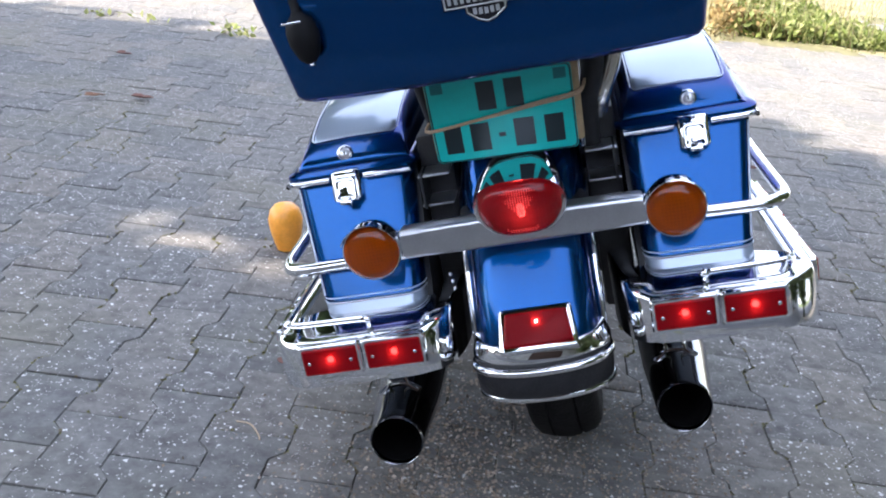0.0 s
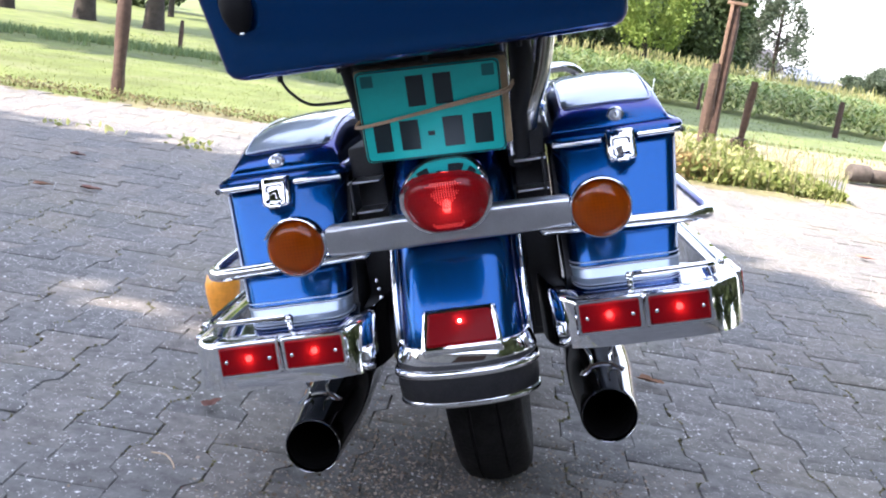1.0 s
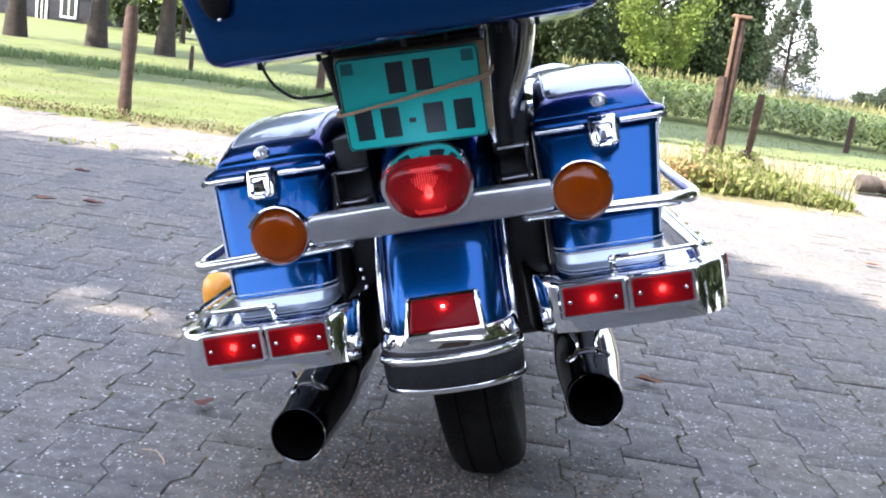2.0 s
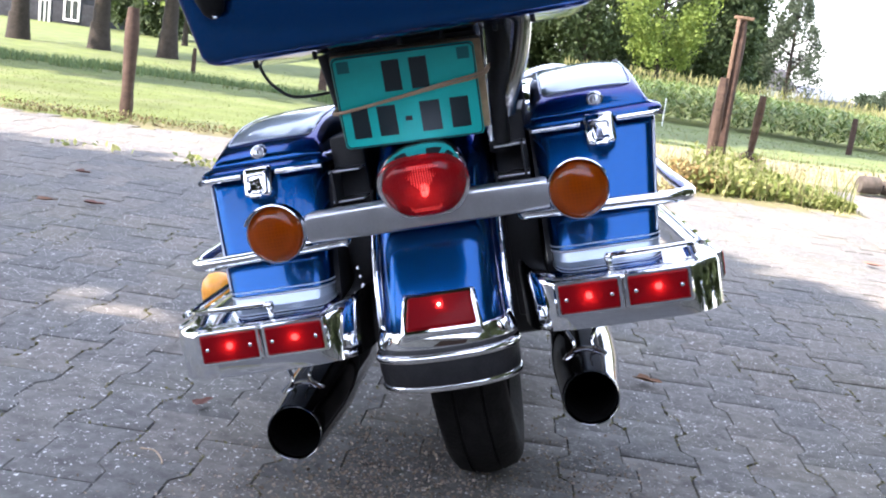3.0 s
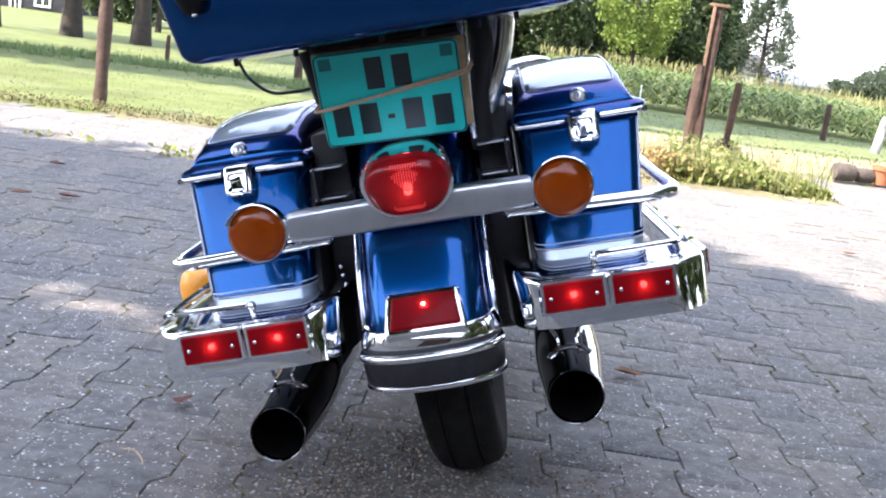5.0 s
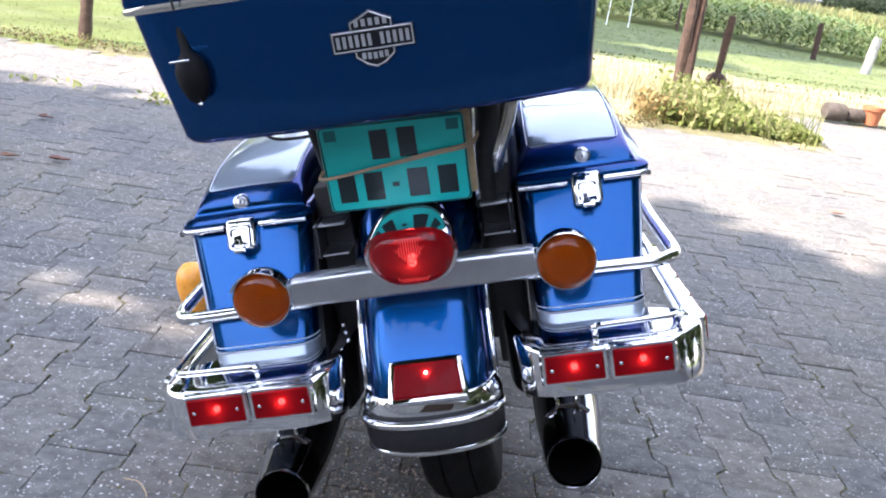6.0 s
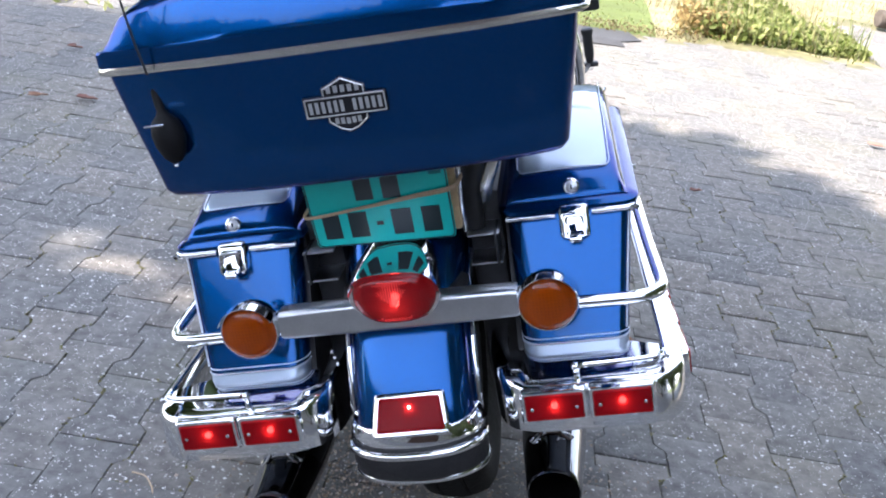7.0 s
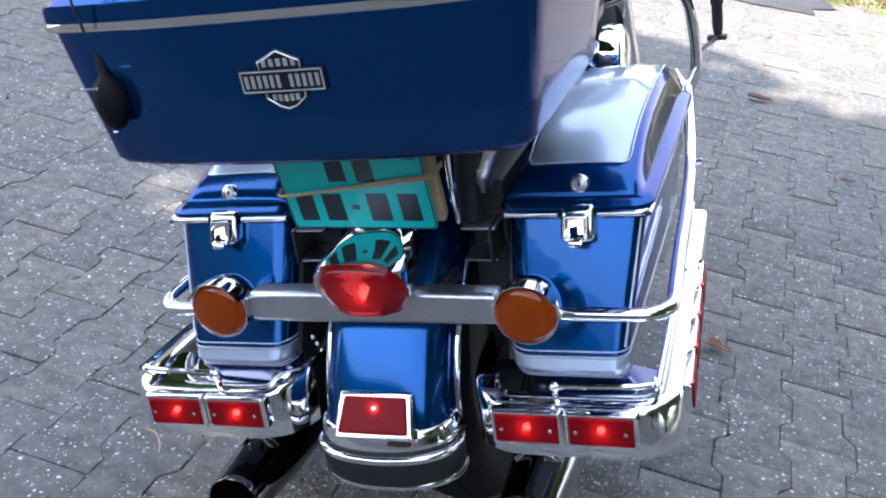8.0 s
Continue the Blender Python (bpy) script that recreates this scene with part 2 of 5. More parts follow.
BLADE = varied("grass_blades", [(0.06, 0.088, 0.024), (0.105, 0.13, 0.036), (0.19, 0.19, 0.085), (0.1, 0.125, 0.034), (0.15, 0.165, 0.06)], 0.6, by_island=True, trans=0.35)
WEED = varied("weed_leaves", [(0.10, 0.13, 0.03), (0.19, 0.24, 0.06), (0.34, 0.35, 0.14), (0.15, 0.2, 0.05), (0.36, 0.34, 0.17)], 0.55, by_island=True, trans=0.35)
DRYGRASS = varied("dry_grass_blades", [(0.26, 0.23, 0.12), (0.33, 0.29, 0.17), (0.2, 0.19, 0.08)], 0.7, by_island=True, trans=0.3)
TASSEL = varied("maize_tassel", [(0.2, 0.2, 0.075), (0.26, 0.24, 0.11), (0.17, 0.19, 0.06)], 0.7, by_island=True, trans=0.3)
PALESTUMP = varied("bleached_wood", [(0.2, 0.2, 0.19), (0.26, 0.255, 0.24)], 0.85, 0.7, 35, False, 14)
HERB = varied("meadow_herb_leaves", [(0.13, 0.19, 0.085), (0.15, 0.21, 0.09), (0.18, 0.22, 0.08)], 0.6, by_island=True, trans=0.45)
PALEWOOD = varied("pale_batten_wood", [(0.2, 0.13, 0.09), (0.24, 0.16, 0.11)], 0.8, 0.4, 60, False, 20)
DRYWEED = varied("dry_stems", [(0.24, 0.17, 0.06), (0.34, 0.27, 0.12), (0.17, 0.1, 0.035)], 0.7, by_island=True, trans=0.25)
OAK = varied("oak_leaves", [(0.032, 0.05, 0.02), (0.05, 0.075, 0.028), (0.07, 0.1, 0.038)], 0.6, by_island=True, trans=0.3)
GREYLEAF = varied("grey_green_leaves", [(0.05, 0.07, 0.042), (0.068, 0.092, 0.055), (0.088, 0.115, 0.07)], 0.6, by_island=True, trans=0.35)
LIME = varied("light_green_leaves", [(0.11, 0.16, 0.03), (0.16, 0.22, 0.042), (0.21, 0.27, 0.06)], 0.6, by_island=True, trans=0.35)
CORNLEAF = varied("maize_leaves", [(0.06, 0.10, 0.025), (0.11, 0.165, 0.04), (0.2, 0.22, 0.085)], 0.5, by_island=True, trans=0.3)
BARK = varied("bark", [(0.03, 0.024, 0.02), (0.042, 0.034, 0.028)], 0.9, 0.9, 12, False, 6)
POSTWOOD = varied("weathered_post", [(0.045, 0.027, 0.021), (0.065, 0.04, 0.031), (0.085, 0.056, 0.043)], 0.85, 0.7, 35, False, 14)
LOGWOOD = varied("cut_log_bark", [(0.055, 0.046, 0.04), (0.1, 0.085, 0.072)], 0.9, 0.7, 35, False, 14)
BRICK = varied("dark_house_wall", [(0.045, 0.045, 0.052), (0.055, 0.055, 0.062)], 0.85, 0.3, 8, False, 3)
# wall of the unseen building, pale so the paint mirrors brightness
BACK_WALL = varied("unseen_pale_wall", [(0.27, 0.265, 0.25), (0.31, 0.30, 0.28)], 0.85, 0.3, 8, False, 3)
ROOF = varied("grey_roof", [(0.05, 0.05, 0.056), (0.065, 0.062, 0.064)], 0.8, 0.3, 4, False, 2)
WHITE = material("white_paint", (0.75, 0.75, 0.73), 0.5, 0, 0, 0.06, 3)
PANE = material("window_pane", (0.03, 0.035, 0.04), 0.05, 0, 0, spec=0.8)
METALROOF = material("pale_sheet_roof", (0.1, 0.105, 0.112), 0.4, 0.3, 0, 0.08, 1)
TERRA = material("terracotta", (0.42, 0.15, 0.07), 0.75, 0, 0, 0.2, 12, 0.2, 40)
DRYLEAF = varied("fallen_leaf", [(0.13, 0.06, 0.045), (0.25, 0.12, 0.09), (0.35, 0.2, 0.15), (0.2, 0.1, 0.05)], 0.7, trans=0.1)
STRAW = material("straw", (0.4, 0.3, 0.2), 0.8, 0, 0, 0.2, 80)


# ---- shape helpers ----
def mesh_of(bm, sharp=38):
    bm.normal_update()
    lim = radians(sharp)
    for f in bm.faces:
        f.smooth = True
    for e in bm.edges:
        if len(e.link_faces) == 2 and e.calc_face_angle(0) > lim:
            e.smooth = False
    me = bpy.data.meshes.new("mesh")
    bm.to_mesh(me)
    bm.free()
    return me


def part(name, bm, mat, parent=None, label="", sharp=38):
    """Links a bmesh as one mesh object, under a thing or a part."""
    me = mesh_of(bm, sharp)
    me.name = name
    me.materials.append(mat)
    ob = new(name, me)
    ob.parent = parent
    return tagged(ob, label)


def loft(loops, cap0=True, cap1=True, closed=True, bm=None):
    """A skin through loops of equal length."""
    bm = bm or bmesh.new()
    rows = [[bm.verts.new(p) for p in lp] for lp in loops]
    k = len(rows[0])
    for a, b in zip(rows, rows[1:]):
        for i in range(k if closed else k - 1):
            j = (i + 1) % k
            bm.faces.new((a[i], a[j], b[j], b[i]))
    if cap0:
        bm.faces.new(rows[0][::-1])
    if cap1:
        bm.faces.new(rows[-1])
    bmesh.ops.recalc_face_normals(bm, faces=bm.faces)
    return bm


def rrect(x0, x1, y0, y1, r, n=4):
    """A rounded rectangle, counter-clockwise."""
    out = []
    for cx, cy, a0 in ((x1 - r, y0 + r, -90), (x1 - r, y1 - r, 0), (x0 + r, y1 - r, 90), (x0 + r, y0 + r, 180)):
        for i in range(n + 1):
            a = radians(a0 + 90 * i / n)
            out.append((cx + r * math.cos(a), cy + r * math.sin(a)))
    return out


def box(x0, x1, y0, y1, z0, z1, bev=0.003, bm=None, seg=2):
    """A box with rounded edges."""
    own = bmesh.new()
    bmesh.ops.create_cube(own, size=1)
    for v in own.verts:
        v.co = Vector(((x0 + x1) / 2 + v.co.x * (x1 - x0), (y0 + y1) / 2 + v.co.y * (y1 - y0), (z0 + z1) / 2 + v.co.z * (z1 - z0)))
    if bev > 0:
        bmesh.ops.bevel(own, geom=list(own.edges), offset=bev, segments=seg, affect="EDGES", profile=0.5)
    if bm is None:
        return own
    join(bm, own)
    return bm


def join(bm, other, m=None):
    """Adds the bmesh other, moved by m, into bm."""
    idx = {}
    for v in other.verts:
        idx[v] = bm.verts.new(m @ v.co if m else v.co)
    for f in other.faces:
        bm.faces.new([idx[v] for v in f.verts])
    other.free()
    return bm


def spline(pts, n=6):
    """A smooth line through points."""
    P = [Vector(p) for p in pts]
    P = [P[0] * 2 - P[1]] + P + [P[-1] * 2 - P[-2]]
    out = []
    for i in range(1, len(P) - 2):
        a, b, c, d = P[i - 1:i + 3]
        for k in range(n):
            t = k / n
            out.append(0.5 * (2 * b + (c - a) * t + (2 * a - 5 * b + 4 * c - d) * t * t + (3 * b - a - 3 * c + d) * t ** 3))
    out.append(P[-2])
    return out


def tube(pts, r, seg=12, smooth=6, bm=None, taper=None):
    """A round tube along a smooth line; taper: radius at the end."""
    line = spline(pts, smooth) if smooth > 1 else [Vector(p) for p in pts]
    loops, up = [], None
    for i, p in enumerate(line):
        d = (line[min(i + 1, len(line) - 1)] - line[max(i - 1, 0)]).normalized()
        if up is None:
            up = d.orthogonal().normalized()
        up = (up - d * up.dot(d)).normalized()
        side = d.cross(up)
        rr = r if taper is None else r + (taper - r) * i / (len(line) - 1)
        loops.append([p + rr * (up * math.cos(2 * math.pi * k / seg) + side * math.sin(2 * math.pi * k / seg)) for k in range(seg)])
    return loft(loops, bm=bm)


def lathe(profile, m, seg=24, bm=None):
    """Turns (radius, height) pairs about the z axis of the pose m."""
    loops = [[m @ Vector((r * math.cos(2 * math.pi * k / seg), r * math.sin(2 * math.pi * k / seg), h)) for k in range(seg)] for r, h in profile]
    return loft(loops, bm=bm)


def extrude_poly(poly, m, depth, inset=0.0, bm=None):
    """A plate: the polygon in the xy plane of the pose m, thick along its z, with an edge drawn in by inset."""
    n = len(poly)
    c = Vector((sum(p[0] for p in poly) / n, sum(p[1] for p in poly) / n))
    shrink = [((p[0] - c.x) * (1 - inset) + c.x, (p[1] - c.y) * (1 - inset) + c.y) for p in poly]
    return loft([[m @ Vector((x, y, 0)) for x, y in poly], [m @ Vector((x, y, depth * 0.7)) for x, y in poly],
                 [m @ Vector((x, y, depth)) for x, y in shrink]], bm=bm)


def REAR(x, y, z, tilt=0):
    """A pose whose z axis points to the rear of the bike (-y), x to the right, y up."""
    return pose(x, y, z, 90 + tilt, 0, 0)


# ---- ground ----
def swell(x, y):
    """The yard's slight rise under the bike."""
    return 0.010 * math.exp(-((x - 0.25) ** 2 + (y - 2.0) ** 2) / 1.6)


def verge(x):
    """Where the paving ends."""
    if x < -1.1:
        return 7.45 + 0.11 * (x + 1.15)
    if x < 1.25:
        return 7.45 + 0.10 * (x + 1.1)
    if x < 2.55:
        return 7.7 + 0.12 * (x - 1.25)
    return 9.7


def smoothstep(a, b, v):
    t = min(max((v - a) / (b - a), 0), 1)
    return t * t * (3 - 2 * t)


def land(x, y):
    """Height of the open land: it falls from the yard to the meadow."""
    z = -0.8 * smoothstep(11.0, 24.0, y - 0.15 * max(x, 0)) - 0.35 * smoothstep(6, 20, x) * smoothstep(18, 34, y)
    z += 0.04 * noise.noise((x * 0.35, y * 0.35, 0)) * smoothstep(7.8, 10, y)
    return z


def in_yard(x, y):
    return -14 < x < 16 and -14 < y < verge(x)


def build_ground():
    def ticks(lo, hi, near0, near1, step):
        v = list(np.arange(near0, near1, step))
        s, p = step, near1
        while p < hi:
            v.append(p)
            s *= 1.25
            p += s
        v.append(hi)
        s, p = step, near0
        while p > lo:
            s *= 1.25
            p -= s
            v.insert(0, max(p, lo))
        return v
    xs, ys = ticks(-900, 900, -6, 8, 0.2), ticks(-900, 2600, 0, 14, 0.2)
    verts = [(x, y, (swell(x, y) + 0.0025 * noise.noise((x * 1.3, y * 1.3, 3)) - 0.0062 + 0.0025 * max(0, noise.noise((x * 2.1, y * 2.1, 9)))) if in_yard(x, y) else land(x, y) + 0.015) for y in ys for x in xs]
    w = len(xs)
    faces = [(j * w + i, j * w + i + 1, (j + 1) * w + i + 1, (j + 1) * w + i) for j in range(len(ys) - 1) for i in range(w - 1)]
    me = bpy.data.meshes.new("ground")
    me.from_pydata(verts, [], faces)
    me.materials.append(GRASS)
    me.materials.append(JOINT)
    me.materials.append(UNSEEN_YARD)
    me.materials.append(DRYGROUND)
    for f in me.polygons:
        f.use_smooth = True
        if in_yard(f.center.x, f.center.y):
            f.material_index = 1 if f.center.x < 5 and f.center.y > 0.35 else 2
        elif f.center.x > 0.9 and 7 < f.center.y < 13.2 + noise.noise((f.center.x * 0.8, f.center.y * 0.8, 2)):
            f.material_index = 3
    return tagged(new("ground", me), "sunlit meadow grass round a paved farm yard", "ground", kind="structure")


ground = build_ground()

# ---- motorcycle ----
LEAN_POSE = pose(0.307, 1.652, 0, 0, -16.55, 1.688)
bike = new("motorcycle")
bike.matrix_basis = LEAN_POSE
tagged(bike, "blue touring motorcycle with chrome trim leaning on its side stand", "motorcycle")


def mirror(pts, s):
    return [(s * p[0], *p[1:]) for p in pts]


def lean_back(bm, y0=0.170, z0=0.655, k=0.42):
    """Tilts a latch to the slope of the case's rear face."""
    for v in bm.verts:
        v.co.y += (v.co.z - z0) * k


def saddlebag(s):
    """A hard case beside the rear wheel: s = -1 left, 1 right."""
    rear = lambda z: 0.104 + (z - 0.476) * 0.47

    def ring(z, xi, xo, yr, yf, r, ri=None):
        ri = ri or r
        out = []
        for cx, cy, a0, q in ((xo - r, yr + r, -90, r), (xo - r, yf - r, 0, r), (xi + ri, yf - ri, 90, ri), (xi + ri, yr + ri, 180, ri)):
            for i in range(7):
                a = radians(a0 + 15 * i)
                out.append((s * (cx + q * math.cos(a)), cy + q * math.sin(a), z))
        return out
    bag = part("saddlebag", loft([ring(z, 0.174 - 0.002 * k, 0.340 + 0.025 * (z - 0.476) / 0.18, rear(z), 0.74, 0.022, 0.032) for k, z in enumerate((0.480, 0.55, 0.61, 0.662))]), BLUE, bike)
    part("lower_panel", loft([ring(0.40, 0.188, 0.322, rear(0.40) + 0.012, 0.70, 0.02, 0.03), ring(0.412, 0.178, 0.332, rear(0.412), 0.71, 0.022, 0.031), ring(0.4755, 0.174, 0.340, rear(0.4755), 0.74, 0.022, 0.032)]), SILVER, bag, "silver painted lower panel")
    # added black plate keeps the case's inner side dark
    flat = [(rear(z) + 0.036, z) for z in (0.41, 0.53, 0.655)] + [(0.70, 0.655), (0.70, 0.41)]
    part("inner_dark_plate", loft([[(s * x, y, z) for y, z in flat] for x in (0.176, 0.1655)]), BLACK, bag, "added black plate on the inner side")
    ps = bmesh.new()
    for zz in (0.4775, 0.4845):
        lp = ring(zz, 0.174, 0.3405, rear(zz), 0.74, 0.022, 0.032)
        tube(lp + [lp[0]], 0.0012, 5, 1, ps)
    part("pinstripe", ps, PIN, bag)
    edge = bmesh.new()
    tube([(s * (0.335 + 0.025 * (z - 0.476) / 0.18), rear(z) + 0.0035, z) for z in (0.49, 0.57, 0.65)], 0.0016, 5, 1, edge)
    part("pinstripe", edge, PIN, bag)
    tops = [(0.196, 0.684), (0.203, 0.693), (0.222, 0.703), (0.246, 0.711), (0.29, 0.724), (0.35, 0.736), (0.43, 0.744), (0.55, 0.747), (0.65, 0.744), (0.70, 0.735), (0.725, 0.715), (0.738, 0.685)]

    def section(y, zt, lo=0.678):
        drop = max(zt - lo, 0.004)
        e = min(1, drop / 0.05)
        prof = [(0.170, lo), (0.172, lo + drop * 0.45), (0.176, lo + drop * 0.74), (0.186, lo + drop * 0.91), (0.205, zt), (0.268, zt + 0.003 * e),
                (0.326, zt - 0.001), (0.340, lo + drop * 0.93), (0.347, lo + drop * 0.84), (0.3505, lo + drop * 0.70), (0.3535, lo + drop * 0.5), (0.357, lo + drop * 0.25), (0.361, lo)]
        return [(s * x, y, z) for x, z in prof]
    lid = part("lid", loft([section(y, z) for y, z in tops]), BLUE, bag, "domed lid, blue edges", 50)
    part("lid_lip", loft([ring(0.664, 0.160, 0.374, 0.180, 0.75, 0.03), ring(0.667, 0.158, 0.377, 0.177, 0.753, 0.03), ring(0.6715, 0.158, 0.377, 0.178, 0.753, 0.03), ring(0.6755, 0.161, 0.3735, 0.184, 0.749, 0.03), ring(0.6800, 0.169, 0.362, 0.196, 0.738, 0.026)]), BLUE, lid)
    pan = []
    for y, z in ((0.247, 0.7114), (0.252, 0.713), (0.29, 0.7242), (0.35, 0.736), (0.43, 0.744), (0.55, 0.747), (0.65, 0.744), (0.698, 0.7355), (0.703, 0.733)):
        k = 0.012 if y in (0.247, 0.703) else 0.0
        row = [(0.194 + k, z - 0.002), (0.204, z + 0.0012), (0.235, z + 0.0026), (0.268, z + 0.004), (0.30, z + 0.003), (0.325, z + 0.0004), (0.335 - k, z - 0.0025)]
        pan.append([(s * x, y, zz) for x, zz in row] + [(s * x, y, zz - 0.006) for x, zz in row[::-1]])
    part("lid_panel", loft(pan), SILVER, lid, "silver panel on top of the lid", 60)
    edge2 = [(0.194, 0.7125, 0.262), (0.199, 0.7113, 0.248), (0.212, 0.7125, 0.2445), (0.268, 0.7135, 0.2435), (0.316, 0.712, 0.2445), (0.332, 0.7105, 0.249), (0.338, 0.7125, 0.264), (0.3385, 0.7225, 0.30), (0.3385, 0.7338, 0.36), (0.3385, 0.7415, 0.45), (0.3385, 0.7445, 0.56), (0.3385, 0.739, 0.68)]
    part("pinstripe", tube([(s * x, y, z + 0.0008) for x, z, y in edge2], 0.0012, 5, 3), PIN, lid)
    edge3 = [(0.192, 0.7125, 0.262), (0.191, 0.7235, 0.30), (0.191, 0.7345, 0.36), (0.191, 0.742, 0.45), (0.191, 0.745, 0.56), (0.191, 0.739, 0.68)]
    part("pinstripe", tube([(s * x, y, z + 0.0008) for x, z, y in edge3], 0.0012, 5, 3), PIN, lid)
    trim = bmesh.new()
    for a, b in ((0.170, 0.246), (0.303, 0.355)):
        tube([(s * a, 0.176, 0.662), (s * b, 0.176, 0.662)], 0.0048, 10, 1, trim)
    tube([(s * 0.352, 0.177, 0.662), (s * 0.361, 0.1785, 0.662), (s * 0.367, 0.183, 0.662), (s * 0.3705, 0.192, 0.662), (s * 0.3715, 0.22, 0.662), (s * 0.3715, 0.73, 0.662)], 0.0046, 10, 3, trim)
    part("trim_strip", trim, CHROME, bag, "chrome strip")
    latch = bmesh.new()
    box(s * 0.275 - 0.0235, s * 0.275 + 0.0235, 0.163, 0.190, 0.629, 0.675, 0.006, latch, 3)
    lean_back(latch)
    part("latch_plate", latch, CHROME, bag, "chrome latch plate")
    lt = bmesh.new()
    loft([[(s * 0.275 + a, y, 0.650 + b) for a, b in rrect(-w, w, -h, h, 0.004, 3)] for w, h, y in
          ((0.0172, 0.0170, 0.166), (0.0172, 0.0170, 0.155), (0.0160, 0.0158, 0.1525), (0.0145, 0.0143, 0.1525), (0.0128, 0.0126, 0.1555), (0.011, 0.0108, 0.158))], bm=lt)
    box(s * 0.275 - 0.010, s * 0.275 + 0.010, 0.147, 0.16, 0.628, 0.638, 0.003, lt)
    lean_back(lt)
    part("latch", lt, CHROME, bag, "chrome latch")
    seat = pose(s * 0.275, 0.208, 0.694, 68, 0, 0)
    lk = lathe([(0.0128, -0.004), (0.0138, 0.002), (0.0134, 0.0045), (0.0118, 0.0066), (0.0098, 0.0072), (0.0088, 0.0062), (0.0086, 0.003)], seat, 24)
    lock = part("lock", lk, CHROME, bag, "round chrome lock")
    part("lock_core", lathe([(0.0082, 0.002), (0.0082, 0.0062), (0.0068, 0.0074), (0.003, 0.0078)], seat, 20), ALU, lock, "dull metal lock core")
    # black sliver stands in for the shade inside the key slot
    part("keyhole", box(s * 0.275 - 0.0012, s * 0.275 + 0.0012, 0.1995, 0.204, 0.6935, 0.700, 0, None), SOOT_AND_SLOT, lock)
    return bag


def bumper(s):
    """The chrome guard round the case with two rear lamps and four side lamps."""
    corner = [(0.352 + 0.065 * math.sin(radians(a)), 0.0755 - 0.065 * math.cos(radians(a))) for a in (0, 22, 45, 68, 90)]
    plan = [Vector((p.x, p.y)) for p in spline([(*p, 0) for p in [(0.117, 0.20), (0.120, 0.13), (0.130, 0.072), (0.150, 0.034), (0.178, 0.016), (0.215, 0.0105), (0.29, 0.010), (0.335, 0.0102)] + corner + [(0.4175, 0.12), (0.411, 0.30), (0.396, 0.72)]], 5)]
    prof = [(0, 0.378), (0, 0.443), (0.003, 0.450), (0.009, 0.4535), (0.03, 0.455), (0.031, 0.449), (0.011, 0.446), (0.008, 0.441), (0.008, 0.380), (0.004, 0.3765)]
    loops = []
    for i, p in enumerate(plan):
        d = plan[min(i + 1, len(plan) - 1)] - plan[max(i - 1, 0)]
        nrm = Vector((-d.y, d.x)).normalized()
        dip = 0.0 if p.x > 0.17 else (p.x - 0.17) * 0.3
        loops.append([(s * (p.x + nrm.x * o), p.y + nrm.y * o, z - (dip if z > 0.41 else -dip * 0.3)) for o, z in prof])
    bar = part("saddlebag_guard", loft(loops), CHROME, bike, "chrome guard bar round the case", 45)
    for x in (0.3185, 0.2185):
        fr = loft([[(s * x + a, y, 0.4275 + b) for a, b in rrect(-w, w, -h, h, r, 3)] for w, h, r, y in
                   ((0.0495, 0.0265, 0.005, 0.012), (0.0495, 0.0265, 0.005, 0.0), (0.047, 0.0245, 0.004, -0.003), (0.0435, 0.0214, 0.003, -0.003), (0.0432, 0.0212, 0.003, 0.006))], cap1=False)
        lamp = part("rear_lamp", fr, CHROME, bar, "small lit rear lamp with red lens")
        body = loft([[(s * x + a, y, 0.4275 + b) for a, b in rrect(-w, w, -h, h, 0.003, 3)] for w, h, y in ((0.0425, 0.0207, 0.004), (0.0425, 0.0207, -0.004), (0.0405, 0.019, -0.0065))])
        part_sub(body, RED_LENS, lamp)
        for e in (-1, 1):
            part("screw", lathe([(0.0028, 0), (0.0028, 0.0012), (0.0015, 0.002)], REAR(s * x + e * 0.033, -0.0065, 0.4275), 10), CHROME, lamp)
        part("bulb", ball((s * x, 0.0002, 0.4285), 0.0052), BULB, lamp, "glowing bulb")
    shelf = extrude_poly(mirror([(0.150, 0.062), (0.180, 0.040), (0.215, 0.036), (0.352, 0.036), (0.376, 0.046), (0.391, 0.075), (0.391, 0.10), (0.34, 0.118), (0.15, 0.12)][::s], s), pose(0, 0, 0.443, 9, 0, 0), 0.003, 0.0)
    part("guard_shelf", shelf, CHROME, bar, "chrome plate inside the guard")
    rod = bmesh.new()
    tube([(s * 0.255, 0.03, 0.452), (s * 0.255, 0.028, 0.472), (s * 0.26, 0.027, 0.4765), (s * 0.275, 0.027, 0.4775), (s * 0.365, 0.032, 0.4775), (s * 0.385, 0.05, 0.4775), (s * 0.388, 0.085, 0.476), (s * 0.372, 0.70, 0.474)], 0.0045, 8, 4, rod)
    part("guard_rod", rod, CHROME, bar)
    ball_bm = ball((s * 0.255, 0.028, 0.475), 0.0068)
    part("rod_end", ball_bm, CHROME, bar)
    # side lamps, end to end along the guard
    for y in (0.138, 0.243, 0.348, 0.453):
        turn = s * pose(0, 0, 0, 0, 0, 90).to_euler().z
        m = pose(s * (0.4185 - (y - 0.13) * 0.045), y, 0.4275) @ Matrix.Rotation(turn + s * 0.045, 4, "Z")
